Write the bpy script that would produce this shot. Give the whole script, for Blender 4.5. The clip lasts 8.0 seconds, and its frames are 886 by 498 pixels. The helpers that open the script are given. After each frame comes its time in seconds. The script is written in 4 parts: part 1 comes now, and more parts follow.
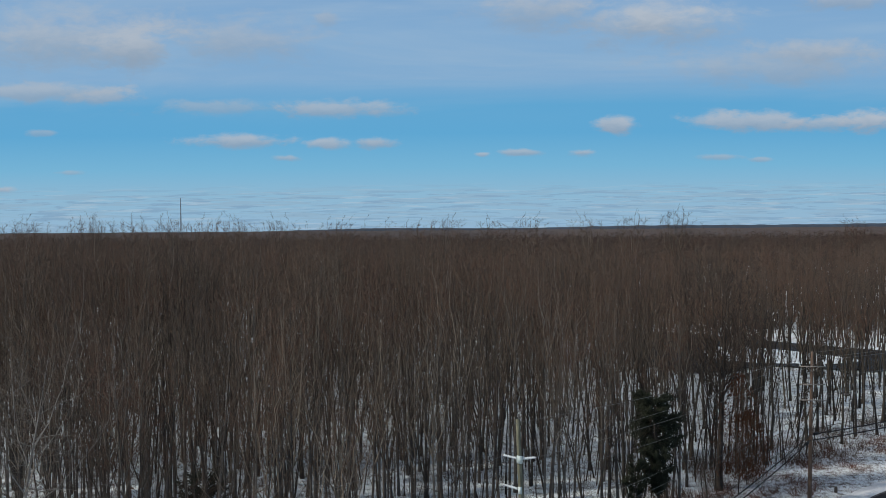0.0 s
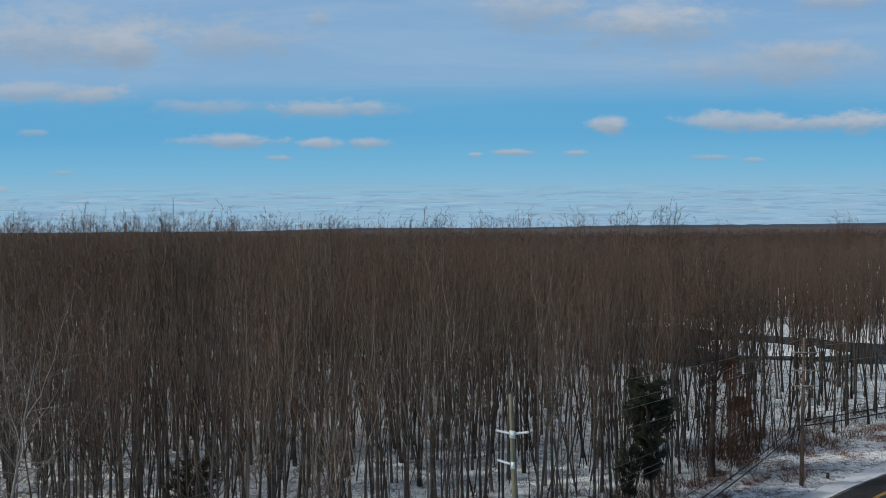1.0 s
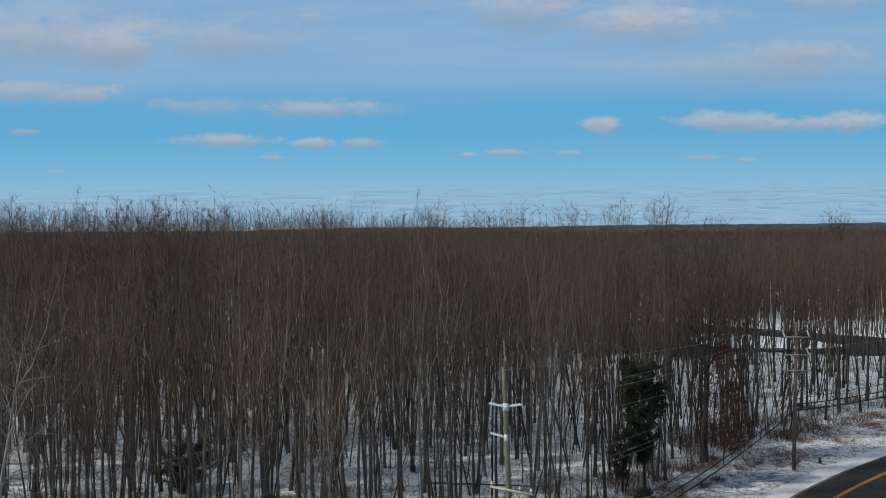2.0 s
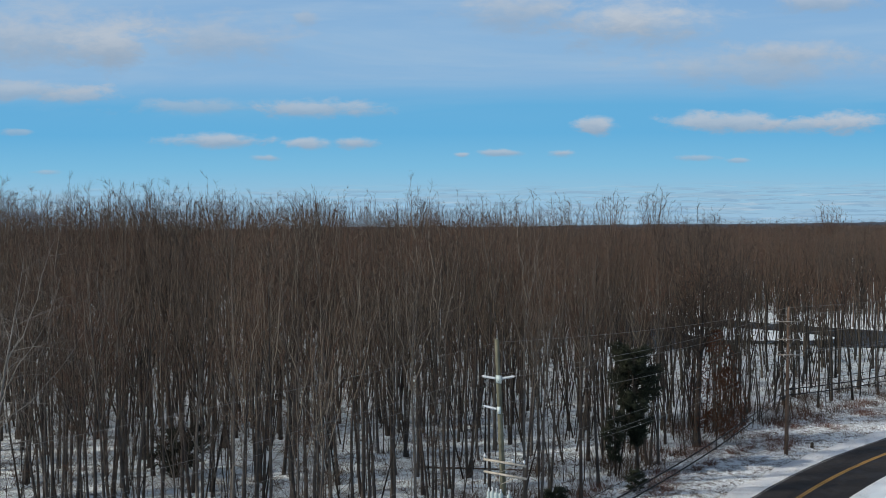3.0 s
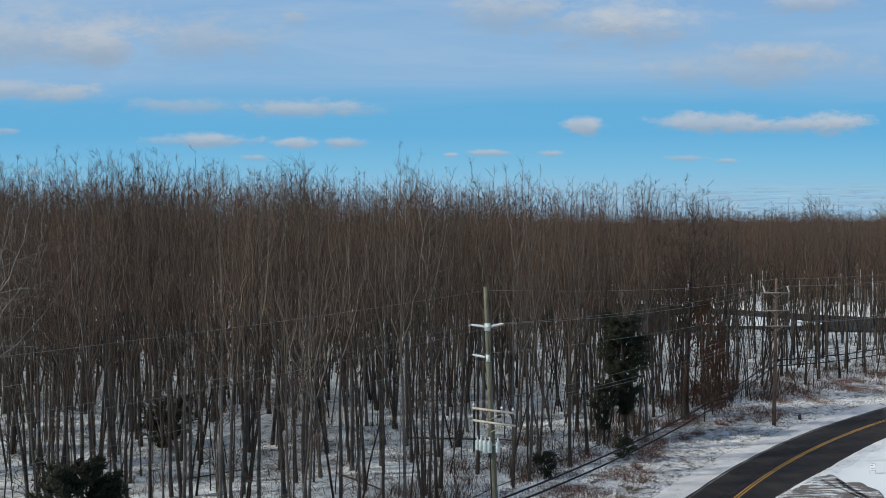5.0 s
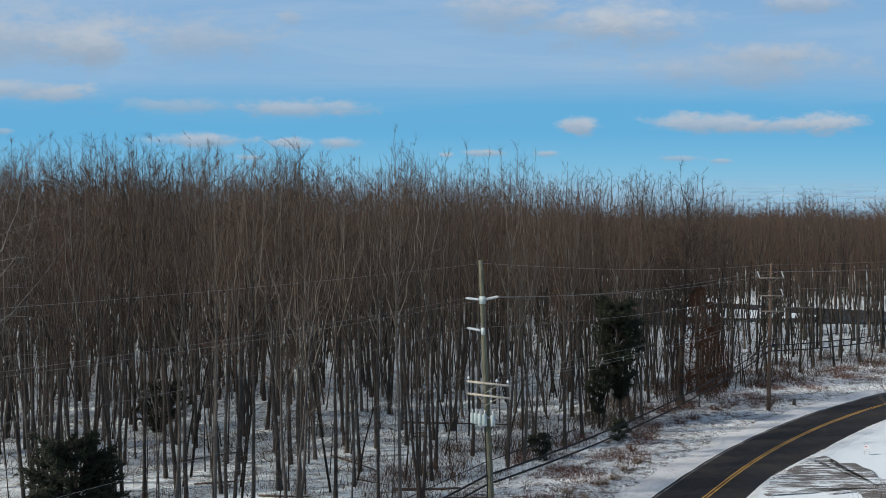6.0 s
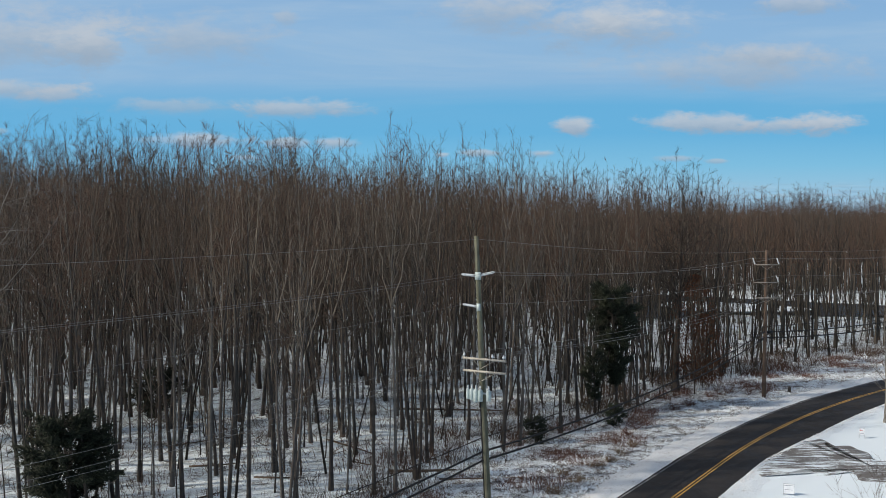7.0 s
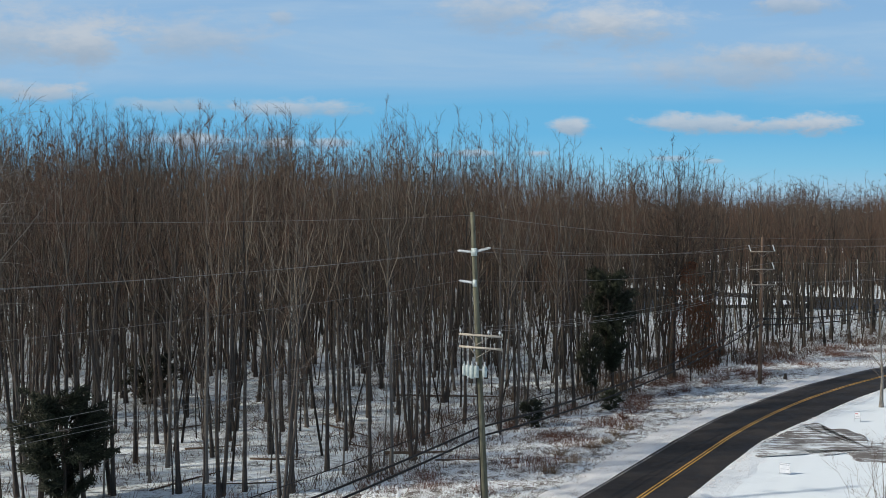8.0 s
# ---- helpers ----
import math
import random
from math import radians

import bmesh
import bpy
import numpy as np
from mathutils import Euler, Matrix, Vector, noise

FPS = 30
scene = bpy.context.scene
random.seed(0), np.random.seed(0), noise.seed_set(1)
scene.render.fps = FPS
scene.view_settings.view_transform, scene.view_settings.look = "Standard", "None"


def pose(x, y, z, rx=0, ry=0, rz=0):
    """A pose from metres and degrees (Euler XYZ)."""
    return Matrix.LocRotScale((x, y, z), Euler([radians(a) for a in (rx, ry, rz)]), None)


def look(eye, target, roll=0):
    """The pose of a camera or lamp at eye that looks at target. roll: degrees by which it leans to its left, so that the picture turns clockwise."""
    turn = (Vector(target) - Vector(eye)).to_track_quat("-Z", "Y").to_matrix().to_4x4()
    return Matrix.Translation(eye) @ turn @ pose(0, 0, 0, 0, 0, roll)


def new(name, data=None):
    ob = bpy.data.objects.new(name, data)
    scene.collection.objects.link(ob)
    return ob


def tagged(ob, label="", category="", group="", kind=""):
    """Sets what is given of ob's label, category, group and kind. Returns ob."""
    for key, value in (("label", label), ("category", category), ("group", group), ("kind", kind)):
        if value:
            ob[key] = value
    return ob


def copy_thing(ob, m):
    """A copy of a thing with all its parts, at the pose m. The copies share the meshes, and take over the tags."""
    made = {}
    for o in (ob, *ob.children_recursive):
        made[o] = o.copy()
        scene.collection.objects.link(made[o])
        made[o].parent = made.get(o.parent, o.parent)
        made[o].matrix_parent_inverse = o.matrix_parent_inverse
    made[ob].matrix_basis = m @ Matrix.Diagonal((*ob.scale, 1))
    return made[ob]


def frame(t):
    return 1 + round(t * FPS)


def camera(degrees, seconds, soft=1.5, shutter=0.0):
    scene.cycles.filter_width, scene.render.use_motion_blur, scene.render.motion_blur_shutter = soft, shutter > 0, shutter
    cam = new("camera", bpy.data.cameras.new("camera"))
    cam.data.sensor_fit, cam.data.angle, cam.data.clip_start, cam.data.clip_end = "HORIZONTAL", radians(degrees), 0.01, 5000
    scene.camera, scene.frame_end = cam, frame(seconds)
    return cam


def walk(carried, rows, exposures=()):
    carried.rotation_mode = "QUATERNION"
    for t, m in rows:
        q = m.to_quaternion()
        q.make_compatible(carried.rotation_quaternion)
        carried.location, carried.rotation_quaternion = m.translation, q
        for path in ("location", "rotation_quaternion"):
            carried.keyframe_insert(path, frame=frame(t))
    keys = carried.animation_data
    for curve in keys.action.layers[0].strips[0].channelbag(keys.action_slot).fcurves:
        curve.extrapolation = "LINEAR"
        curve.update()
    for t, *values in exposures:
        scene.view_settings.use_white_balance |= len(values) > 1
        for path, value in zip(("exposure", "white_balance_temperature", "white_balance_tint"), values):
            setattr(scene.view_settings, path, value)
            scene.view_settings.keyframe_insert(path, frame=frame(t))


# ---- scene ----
# The camera sinks straight down beside a country road, facing a winter wood, and turns slowly to its right.
cam = camera(51.2, 8.0, soft=0.85)
# seconds, height, yaw, lean
PATH = [
    (0.0, 30.90, 0.17, -0.47),
    (0.5, 30.14, -0.03, -0.46),
    (1.0, 29.35, -0.26, -0.46),
    (1.5, 28.52, -0.46, -0.46),
    (3.0, 25.93, -1.09, -0.43),
    (3.5, 25.12, -1.25, -0.43),
    (4.0, 24.28, -1.43, -0.42),
    (4.5, 23.52, -1.60, -0.41),
    (6.0, 21.04, -2.06, -0.40),
    (6.5, 20.29, -2.20, -0.40),
    (7.0, 19.55, -2.32, -0.40),
    (7.5, 18.80, -2.49, -0.40),
    (8.0, 18.07, -2.55, -0.40),
]
walk(cam, [(t, pose(1.04, 2.1, z, 88.7, 0, yaw) @ pose(0, 0, 0, 0, 0, lean)) for t, z, yaw, lean in PATH],
     exposures=[(0.0, -0.16, 6500, 10), (1.5, -0.16, 6500, 10), (3.5, 0.0, 6550, 10), (6.0, -0.02, 6600, 10), (8.0, 0.09, 6750, 10)])

# ---------------------------------------------------------------- sky and sun
SUN_FROM = Vector((-1.0, -0.19, 0.70)).normalized()
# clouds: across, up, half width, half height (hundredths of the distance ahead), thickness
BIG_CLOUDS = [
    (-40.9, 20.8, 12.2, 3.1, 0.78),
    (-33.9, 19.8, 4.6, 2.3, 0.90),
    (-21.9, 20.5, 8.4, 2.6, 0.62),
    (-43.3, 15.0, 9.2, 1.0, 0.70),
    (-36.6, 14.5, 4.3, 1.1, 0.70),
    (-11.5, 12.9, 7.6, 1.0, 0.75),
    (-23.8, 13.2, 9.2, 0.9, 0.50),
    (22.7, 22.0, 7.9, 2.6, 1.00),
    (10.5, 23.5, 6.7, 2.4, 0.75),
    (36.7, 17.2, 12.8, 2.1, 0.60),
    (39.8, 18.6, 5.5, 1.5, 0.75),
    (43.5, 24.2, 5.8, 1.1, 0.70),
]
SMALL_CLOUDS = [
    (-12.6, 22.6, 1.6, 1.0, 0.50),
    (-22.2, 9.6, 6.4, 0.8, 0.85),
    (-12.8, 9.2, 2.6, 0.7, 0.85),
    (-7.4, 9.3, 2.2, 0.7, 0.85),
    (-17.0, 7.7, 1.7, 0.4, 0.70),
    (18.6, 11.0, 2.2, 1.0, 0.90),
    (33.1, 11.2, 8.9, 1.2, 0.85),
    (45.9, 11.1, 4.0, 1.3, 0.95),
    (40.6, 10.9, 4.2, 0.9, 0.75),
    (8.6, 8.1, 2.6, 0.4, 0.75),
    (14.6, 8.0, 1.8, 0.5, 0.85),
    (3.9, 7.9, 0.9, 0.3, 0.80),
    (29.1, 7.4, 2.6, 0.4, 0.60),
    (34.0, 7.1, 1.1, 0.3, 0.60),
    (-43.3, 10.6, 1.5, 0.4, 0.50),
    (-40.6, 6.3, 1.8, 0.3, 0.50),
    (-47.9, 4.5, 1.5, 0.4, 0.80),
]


def link(tree, a, b):
    tree.links.new(a, b)


def maths(tree, op, a, b=None, clamp=False):
    n = tree.nodes.new("ShaderNodeMath")
    n.operation, n.use_clamp = op, clamp
    for socket, value in zip(n.inputs, (a, b)):
        if value is None:
            continue
        if isinstance(value, (int, float)):
            socket.default_value = value
        else:
            link(tree, value, socket)
    return n.outputs[0]


def remap(tree, value, lo, hi, to_lo=0.0, to_hi=1.0):
    n = tree.nodes.new("ShaderNodeMapRange")
    n.interpolation_type = "SMOOTHSTEP"
    link(tree, value, n.inputs[0])
    for socket, v in zip(list(n.inputs)[1:5], (lo, hi, to_lo, to_hi)):
        socket.default_value = v
    return n.outputs[0]


def mix(tree, factor, a, b):
    n = tree.nodes.new("ShaderNodeMix")
    n.data_type = "RGBA"
    for socket, value in ((n.inputs[0], factor), (n.inputs[6], a), (n.inputs[7], b)):
        if isinstance(value, (int, float)):
            socket.default_value = value
        elif isinstance(value, tuple):
            socket.default_value = (*value, 1)
        else:
            link(tree, value, socket)
    return n.outputs[2]


def noise_tex(tree, vector, scale, detail=4.0, rough=0.55, distort=0.0):
    n = tree.nodes.new("ShaderNodeTexNoise")
    n.inputs["Scale"].default_value, n.inputs["Detail"].default_value = scale, detail
    n.inputs["Roughness"].default_value, n.inputs["Distortion"].default_value = rough, distort
    if vector is not None:
        link(tree, vector, n.inputs["Vector"])
    return n.outputs[0]


def ramp(tree, value, stops):
    n = tree.nodes.new("ShaderNodeValToRGB")
    while len(n.color_ramp.elements) < len(stops):
        n.color_ramp.elements.new(0.5)
    for e, (at, colour) in zip(n.color_ramp.elements, stops):
        e.position, e.color = at, (*colour, 1)
    link(tree, value, n.inputs[0])
    return n.outputs[0]


def scaled(tree, vector, sx, sy, sz):
    n = tree.nodes.new("ShaderNodeVectorMath")
    n.operation = "MULTIPLY"
    link(tree, vector, n.inputs[0])
    n.inputs[1].default_value = (sx, sy, sz)
    return n.outputs[0]


def make_world():
    world = bpy.data.worlds.new("winter_sky")
    scene.world = world
    world.use_nodes = True
    tree = world.node_tree
    tree.nodes.clear()
    where = tree.nodes.new("ShaderNodeTexCoord").outputs["Generated"]
    sep = tree.nodes.new("ShaderNodeSeparateXYZ")
    link(tree, where, sep.inputs[0])
    ahead = maths(tree, "MAXIMUM", sep.outputs[1], 0.08)
    u = maths(tree, "MULTIPLY", maths(tree, "DIVIDE", sep.outputs[0], ahead), 100.0)
    v = maths(tree, "MULTIPLY", maths(tree, "DIVIDE", sep.outputs[2], ahead), 100.0)
    flat = tree.nodes.new("ShaderNodeCombineXYZ")
    link(tree, u, flat.inputs[0])
    link(tree, v, flat.inputs[1])
    plane = flat.outputs[0]
    # clear sky near the horizon, going over into the high sky
    low = ramp(tree, maths(tree, "MULTIPLY", v, 1 / 30.0, True), [
        (0.0, (0.33, 0.52, 0.70)), (0.13, (0.29, 0.53, 0.72)), (0.22, (0.20, 0.50, 0.74)), (0.34, (0.13, 0.43, 0.72)),
        (0.44, (0.13, 0.42, 0.71)), (0.54, (0.24, 0.45, 0.70)), (0.70, (0.25, 0.45, 0.70)), (1.0, (0.19, 0.38, 0.66))])
    sky = tree.nodes.new("ShaderNodeTexSky")
    sky.sky_type, sky.sun_disc = "NISHITA", False
    sky.sun_elevation = math.asin(SUN_FROM.z)
    sky.sun_rotation = math.atan2(SUN_FROM.x, SUN_FROM.y)
    sky.air_density, sky.dust_density = 1.0, 0.6
    clear = scaled(tree, sky.outputs[0], 0.1, 0.1, 0.1)
    overhead = noise_tex(tree, scaled(tree, where, 1, 1, 1.6), 1.7, 5.0, 0.55, 0.4)
    high = mix(tree, remap(tree, overhead, 0.38, 0.65, 0.05, 0.65), clear, (0.52, 0.55, 0.60))
    colour = mix(tree, remap(tree, sep.outputs[2], 0.30, 0.55), low, high)
    # veils and streaks of thin cloud
    veil = noise_tex(tree, scaled(tree, plane, 0.02, 0.16, 1), 1.0, 5.0, 0.6, 0.4)
    band = remap(tree, v, 10.5, 16.0)
    colour = mix(tree, maths(tree, "MULTIPLY", remap(tree, veil, 0.42, 0.75, 0.0, 0.45), band), colour, (0.44, 0.57, 0.70))
    near_horizon = maths(tree, "SUBTRACT", 1.0, remap(tree, v, 3.0, 5.2))
    for sx, sy, lo, hi, amount, tint in ((0.11, 2.3, 0.47, 0.58, 0.70, (0.31, 0.47, 0.62)), (0.20, 3.4, 0.53, 0.60, 0.75, (0.24, 0.40, 0.58)),
                                         (0.16, 2.9, 0.56, 0.63, 0.42, (0.48, 0.61, 0.72))):
        streak = noise_tex(tree, scaled(tree, plane, sx, sy, 1), 1.0, 4.0, 0.6, 0.25)
        colour = mix(tree, maths(tree, "MULTIPLY", remap(tree, streak, lo, hi, 0.0, amount), near_horizon), colour, tint)
    # heaped clouds
    rag = noise_tex(tree, scaled(tree, plane, 0.19, 0.42, 1), 1.0, 6.0, 0.58, 0.5)
    fine = noise_tex(tree, scaled(tree, plane, 0.5, 1.1, 1), 1.0, 5.0, 0.6, 0.3)
    edge = maths(tree, "ADD", maths(tree, "MULTIPLY", rag, 2.1), maths(tree, "MULTIPLY", fine, 1.0))
    edge = maths(tree, "SUBTRACT", edge, 0.45)
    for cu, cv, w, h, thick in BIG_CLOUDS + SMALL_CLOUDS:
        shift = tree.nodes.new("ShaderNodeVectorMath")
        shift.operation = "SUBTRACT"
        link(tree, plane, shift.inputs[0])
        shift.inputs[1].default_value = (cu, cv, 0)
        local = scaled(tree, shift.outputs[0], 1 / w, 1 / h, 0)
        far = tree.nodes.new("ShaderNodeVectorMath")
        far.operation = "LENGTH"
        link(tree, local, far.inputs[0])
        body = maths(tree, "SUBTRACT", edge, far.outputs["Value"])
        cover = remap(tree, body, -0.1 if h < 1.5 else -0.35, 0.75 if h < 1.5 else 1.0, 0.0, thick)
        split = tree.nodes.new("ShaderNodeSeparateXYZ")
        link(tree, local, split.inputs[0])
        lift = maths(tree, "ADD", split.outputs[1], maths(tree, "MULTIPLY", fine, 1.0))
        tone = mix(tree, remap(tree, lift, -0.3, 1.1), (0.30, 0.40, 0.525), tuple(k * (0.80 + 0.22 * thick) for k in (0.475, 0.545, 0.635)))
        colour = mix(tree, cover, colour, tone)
    out = tree.nodes.new("ShaderNodeBackground")
    link(tree, colour, out.inputs[0])
    out.inputs[1].default_value = 1.0
    end = tree.nodes.new("ShaderNodeOutputWorld")
    link(tree, out.outputs[0], end.inputs[0])


make_world()
sun = new("sun", bpy.data.lights.new("sun", "SUN"))
sun.data.energy, sun.data.angle, sun.data.color = 3.9, radians(1.2), (1.0, 0.925, 0.82)
sun.matrix_world = look(SUN_FROM * 200, (0, 0, 0))


# ---------------------------------------------------------------- materials
def material(name, rough=0.8, metal=0.0):
    m = bpy.data.materials.new(name)
    m.use_nodes = True
    tree = m.node_tree
    shade = tree.nodes["Principled BSDF"]
    shade.inputs["Roughness"].default_value, shade.inputs["Metallic"].default_value = rough, metal
    return m, tree, shade


def bump(tree, shade, height, strength, distance):
    n = tree.nodes.new("ShaderNodeBump")
    n.inputs["Strength"].default_value, n.inputs["Distance"].default_value = strength, distance
    link(tree, height, n.inputs["Height"])
    link(tree, n.outputs[0], shade.inputs["Normal"])


def object_place(tree):
    return tree.nodes.new("ShaderNodeTexCoord").outputs["Object"]


def world_place(tree):
    return tree.nodes.new("ShaderNodeNewGeometry").outputs["Position"]


def any_random(tree):
    return tree.nodes.new("ShaderNodeObjectInfo").outputs["Random"]


def island_random(tree):
    return tree.nodes.new("ShaderNodeNewGeometry").outputs["Random Per Island"]


def speckled(name, dark, light, stretch, scale, rough=0.85, strength=0.4, distance=0.01, vary=None, detail=6.0):
    """A two-tone grainy surface, with a slow stain over it."""
    m, tree, shade = material(name, rough)
    at = object_place(tree)
    grain = noise_tex(tree, scaled(tree, at, *stretch), scale, detail, 0.65)
    stain = noise_tex(tree, at, scale * 0.07, 3.0, 0.5)
    both = maths(tree, "ADD", maths(tree, "MULTIPLY", grain, 0.7), maths(tree, "MULTIPLY", stain, 0.3))
    colour = mix(tree, remap(tree, both, 0.36, 0.64), dark, light)
    if vary:
        own = any_random(tree)
        colour = mix(tree, maths(tree, "MULTIPLY", own, 0.6), colour, vary)
        other = maths(tree, "FRACT", maths(tree, "MULTIPLY", own, 7.3))
        pale = mix(tree, grain, (0.075, 0.068, 0.058), (0.30, 0.275, 0.24))
        colour = mix(tree, remap(tree, other, 0.6, 1.0, 0.0, 0.6), colour, pale)
    link(tree, colour, shade.inputs["Base Color"])
    bump(tree, shade, grain, strength, distance)
    return m


BARK = speckled("grey_bark", (0.019, 0.016, 0.014), (0.082, 0.071, 0.060), (1, 1, 0.15), 9.0, 0.9, 0.6, 0.02, (0.050, 0.036, 0.028))
PALE_BARK = speckled("pale_bark", (0.075, 0.069, 0.061), (0.24, 0.225, 0.20), (1, 1, 0.25), 6.0, 0.85, 0.4, 0.01)
DARK_BARK = speckled("dark_oak_bark", (0.018, 0.014, 0.011), (0.075, 0.058, 0.045), (1, 1, 0.15), 8.0, 0.9, 0.7, 0.03)
POLE_WOOD = speckled("greenish_pole_wood", (0.055, 0.056, 0.036), (0.145, 0.142, 0.096), (1, 1, 0.06), 14.0, 0.85, 0.4, 0.006)
BROWN_POLE_WOOD = speckled("brown_pole_wood", (0.060, 0.037, 0.025), (0.155, 0.102, 0.070), (1, 1, 0.06), 14.0, 0.85, 0.4, 0.006)
ARM_WOOD = speckled("weathered_arm_wood", (0.25, 0.23, 0.19), (0.45, 0.42, 0.36), (0.1, 1, 1), 20.0, 0.8, 0.3, 0.003)
GREY_ARM_WOOD = speckled("grey_arm_wood", (0.15, 0.135, 0.115), (0.30, 0.275, 0.24), (0.1, 1, 1), 20.0, 0.8, 0.3, 0.003)
PORCELAIN = speckled("grey_porcelain", (0.42, 0.46, 0.48), (0.62, 0.66, 0.68), (1, 1, 1), 6.0, 0.35, 0.05, 0.002)
CAN_PAINT = speckled("pale_can_paint", (0.28, 0.35, 0.35), (0.46, 0.53, 0.52), (1, 1, 1), 5.0, 0.5, 0.1, 0.002)
STEEL = speckled("galvanised_steel", (0.34, 0.35, 0.36), (0.50, 0.51, 0.52), (1, 1, 1), 9.0, 0.45, 0.1, 0.001)
WIRE = speckled("weathered_wire", (0.10, 0.10, 0.10), (0.18, 0.18, 0.18), (1, 1, 1), 2.0, 0.5, 0.1, 0.001)
CABLE = speckled("black_cable", (0.006, 0.006, 0.007), (0.016, 0.016, 0.017), (1, 1, 1), 4.0, 0.9, 0.1, 0.001)
LOG_WOOD = speckled("rotting_log", (0.035, 0.026, 0.019), (0.13, 0.095, 0.068), (0.2, 1, 1), 8.0, 0.9, 0.6, 0.02)
SIGN_WHITE = speckled("white_sign_board", (0.66, 0.68, 0.70), (0.80, 0.81, 0.82), (1, 1, 1), 3.0, 0.5, 0.05, 0.001)
SIGN_RED = speckled("red_print", (0.42, 0.06, 0.06), (0.52, 0.10, 0.09), (1, 1, 1), 5.0, 0.5, 0.05, 0.001)
SIGN_GREY = speckled("grey_print", (0.22, 0.24, 0.27), (0.34, 0.36, 0.39), (1, 1, 1), 5.0, 0.5, 0.05, 0.001)
MAST_STEEL = speckled("far_mast_steel", (0.16, 0.19, 0.22), (0.24, 0.27, 0.31), (1, 1, 1), 0.3, 0.6, 0.05, 0.01)


def twigs(name, a, b, rough=0.8, warm=None):
    """Fine growth: each twig its own tone between a and b, some patches of it warmer."""
    m, tree, shade = material(name, rough)
    shade.inputs["Specular IOR Level"].default_value = 0.2
    at = world_place(tree)
    patch = noise_tex(tree, at, 0.08, 3.0, 0.6)
    own = maths(tree, "POWER", island_random(tree), 1.8)
    tone = maths(tree, "ADD", maths(tree, "MULTIPLY", own, 0.62), maths(tree, "MULTIPLY", any_random(tree), 0.42), True)
    colour = mix(tree, tone, a, b)
    if warm:
        colour = mix(tree, remap(tree, patch, 0.38, 0.66, 0.0, 0.75), colour, warm)
    link(tree, colour, shade.inputs["Base Color"])
    return m


LIMB_BARK = twigs("limb_bark", (0.024, 0.020, 0.016), (0.24, 0.21, 0.17))
TWIG = twigs("bare_twigs", (0.013, 0.010, 0.008), (0.145, 0.112, 0.084), 0.8, (0.102, 0.054, 0.036))
STEM_BARK = twigs("young_stem_bark", (0.018, 0.015, 0.012), (0.125, 0.108, 0.087))
DARK_TWIG = twigs("dark_oak_twigs", (0.014, 0.011, 0.009), (0.052, 0.038, 0.029))
PALE_TWIG = twigs("pale_twigs", (0.09, 0.08, 0.07), (0.20, 0.18, 0.16))
# A paler, greyer copy of TWIG: the haze further back is in its colour.
GREY_TWIG = twigs("haze_greyed_twigs", (0.022, 0.018, 0.015), (0.155, 0.125, 0.098), 0.8, (0.112, 0.068, 0.048))
FAR_TWIG = twigs("far_twigs", (0.022, 0.018, 0.015), (0.095, 0.074, 0.059), 0.8, (0.078, 0.047, 0.036))
EVERGREEN = twigs("evergreen_sprays", (0.007, 0.010, 0.006), (0.042, 0.050, 0.028), 0.6)
DEAD_LEAF = twigs("clinging_dead_leaves", (0.09, 0.036, 0.018), (0.20, 0.085, 0.042))
DRY_GRASS = twigs("dry_grass", (0.13, 0.092, 0.062), (0.30, 0.225, 0.155))
BRUSH = twigs("russet_brush", (0.11, 0.055, 0.042), (0.20, 0.115, 0.085))


def snow(name, litter, litter_scale, bare=0.5, soft=0.12, tint=(0.84, 0.85, 0.87), lumps=0.25, stretch=(1.0, 1.9, 1.0)):
    """Snow with what lies under it showing through in patches; bare: how much shows (higher: less)."""
    m, tree, shade = material(name, 0.7)
    at = world_place(tree)
    broad = noise_tex(tree, at, litter_scale * 0.12, 4.0, 0.6)
    small = noise_tex(tree, scaled(tree, at, *stretch), litter_scale, 6.0, 0.7, 0.6)
    tiny = noise_tex(tree, at, litter_scale * 7.0, 3.0, 0.6)
    total = maths(tree, "ADD", maths(tree, "MULTIPLY", small, 0.6), maths(tree, "MULTIPLY", broad, 0.4))
    total = maths(tree, "ADD", total, maths(tree, "MULTIPLY", maths(tree, "SUBTRACT", tiny, 0.5), 0.25))
    show = remap(tree, total, bare, bare + soft)
    earth = mix(tree, tiny, tuple(c * 0.6 for c in litter), tuple(min(1, c * 1.5) for c in litter))
    white = mix(tree, broad, tuple(c * 0.93 for c in tint), tint)
    link(tree, mix(tree, show, white, earth), shade.inputs["Base Color"])
    bump(tree, shade, maths(tree, "ADD", small, maths(tree, "MULTIPLY", tiny, 0.3)), lumps, 0.12)
    return m


WOOD_FLOOR = snow("snowy_wood_floor", (0.080, 0.070, 0.058), 5.5, 0.468, 0.15, (0.86, 0.94, 0.97), 0.6, (0.45, 1.9, 1.0))
YARD_SNOW = snow("yard_snow", (0.20, 0.17, 0.13), 0.9, 0.66, 0.08, (0.72, 0.795, 0.835), 0.30)
VERGE_SNOW = snow("verge_snow", (0.070, 0.054, 0.043), 8.5, 0.478, 0.07, (0.84, 0.89, 0.92), 1.0, stretch=(1, 1, 1))
CLEAN_SNOW = snow("fresh_snow", (0.20, 0.16, 0.12), 7.0, 0.62, 0.10, (0.82, 0.87, 0.90), 0.3)
EDGE_SNOW = snow("thin_road_edge_snow", (0.33, 0.31, 0.29), 5.0, 0.53, 0.22, (0.74, 0.80, 0.835), 0.7, (1, 1, 1))
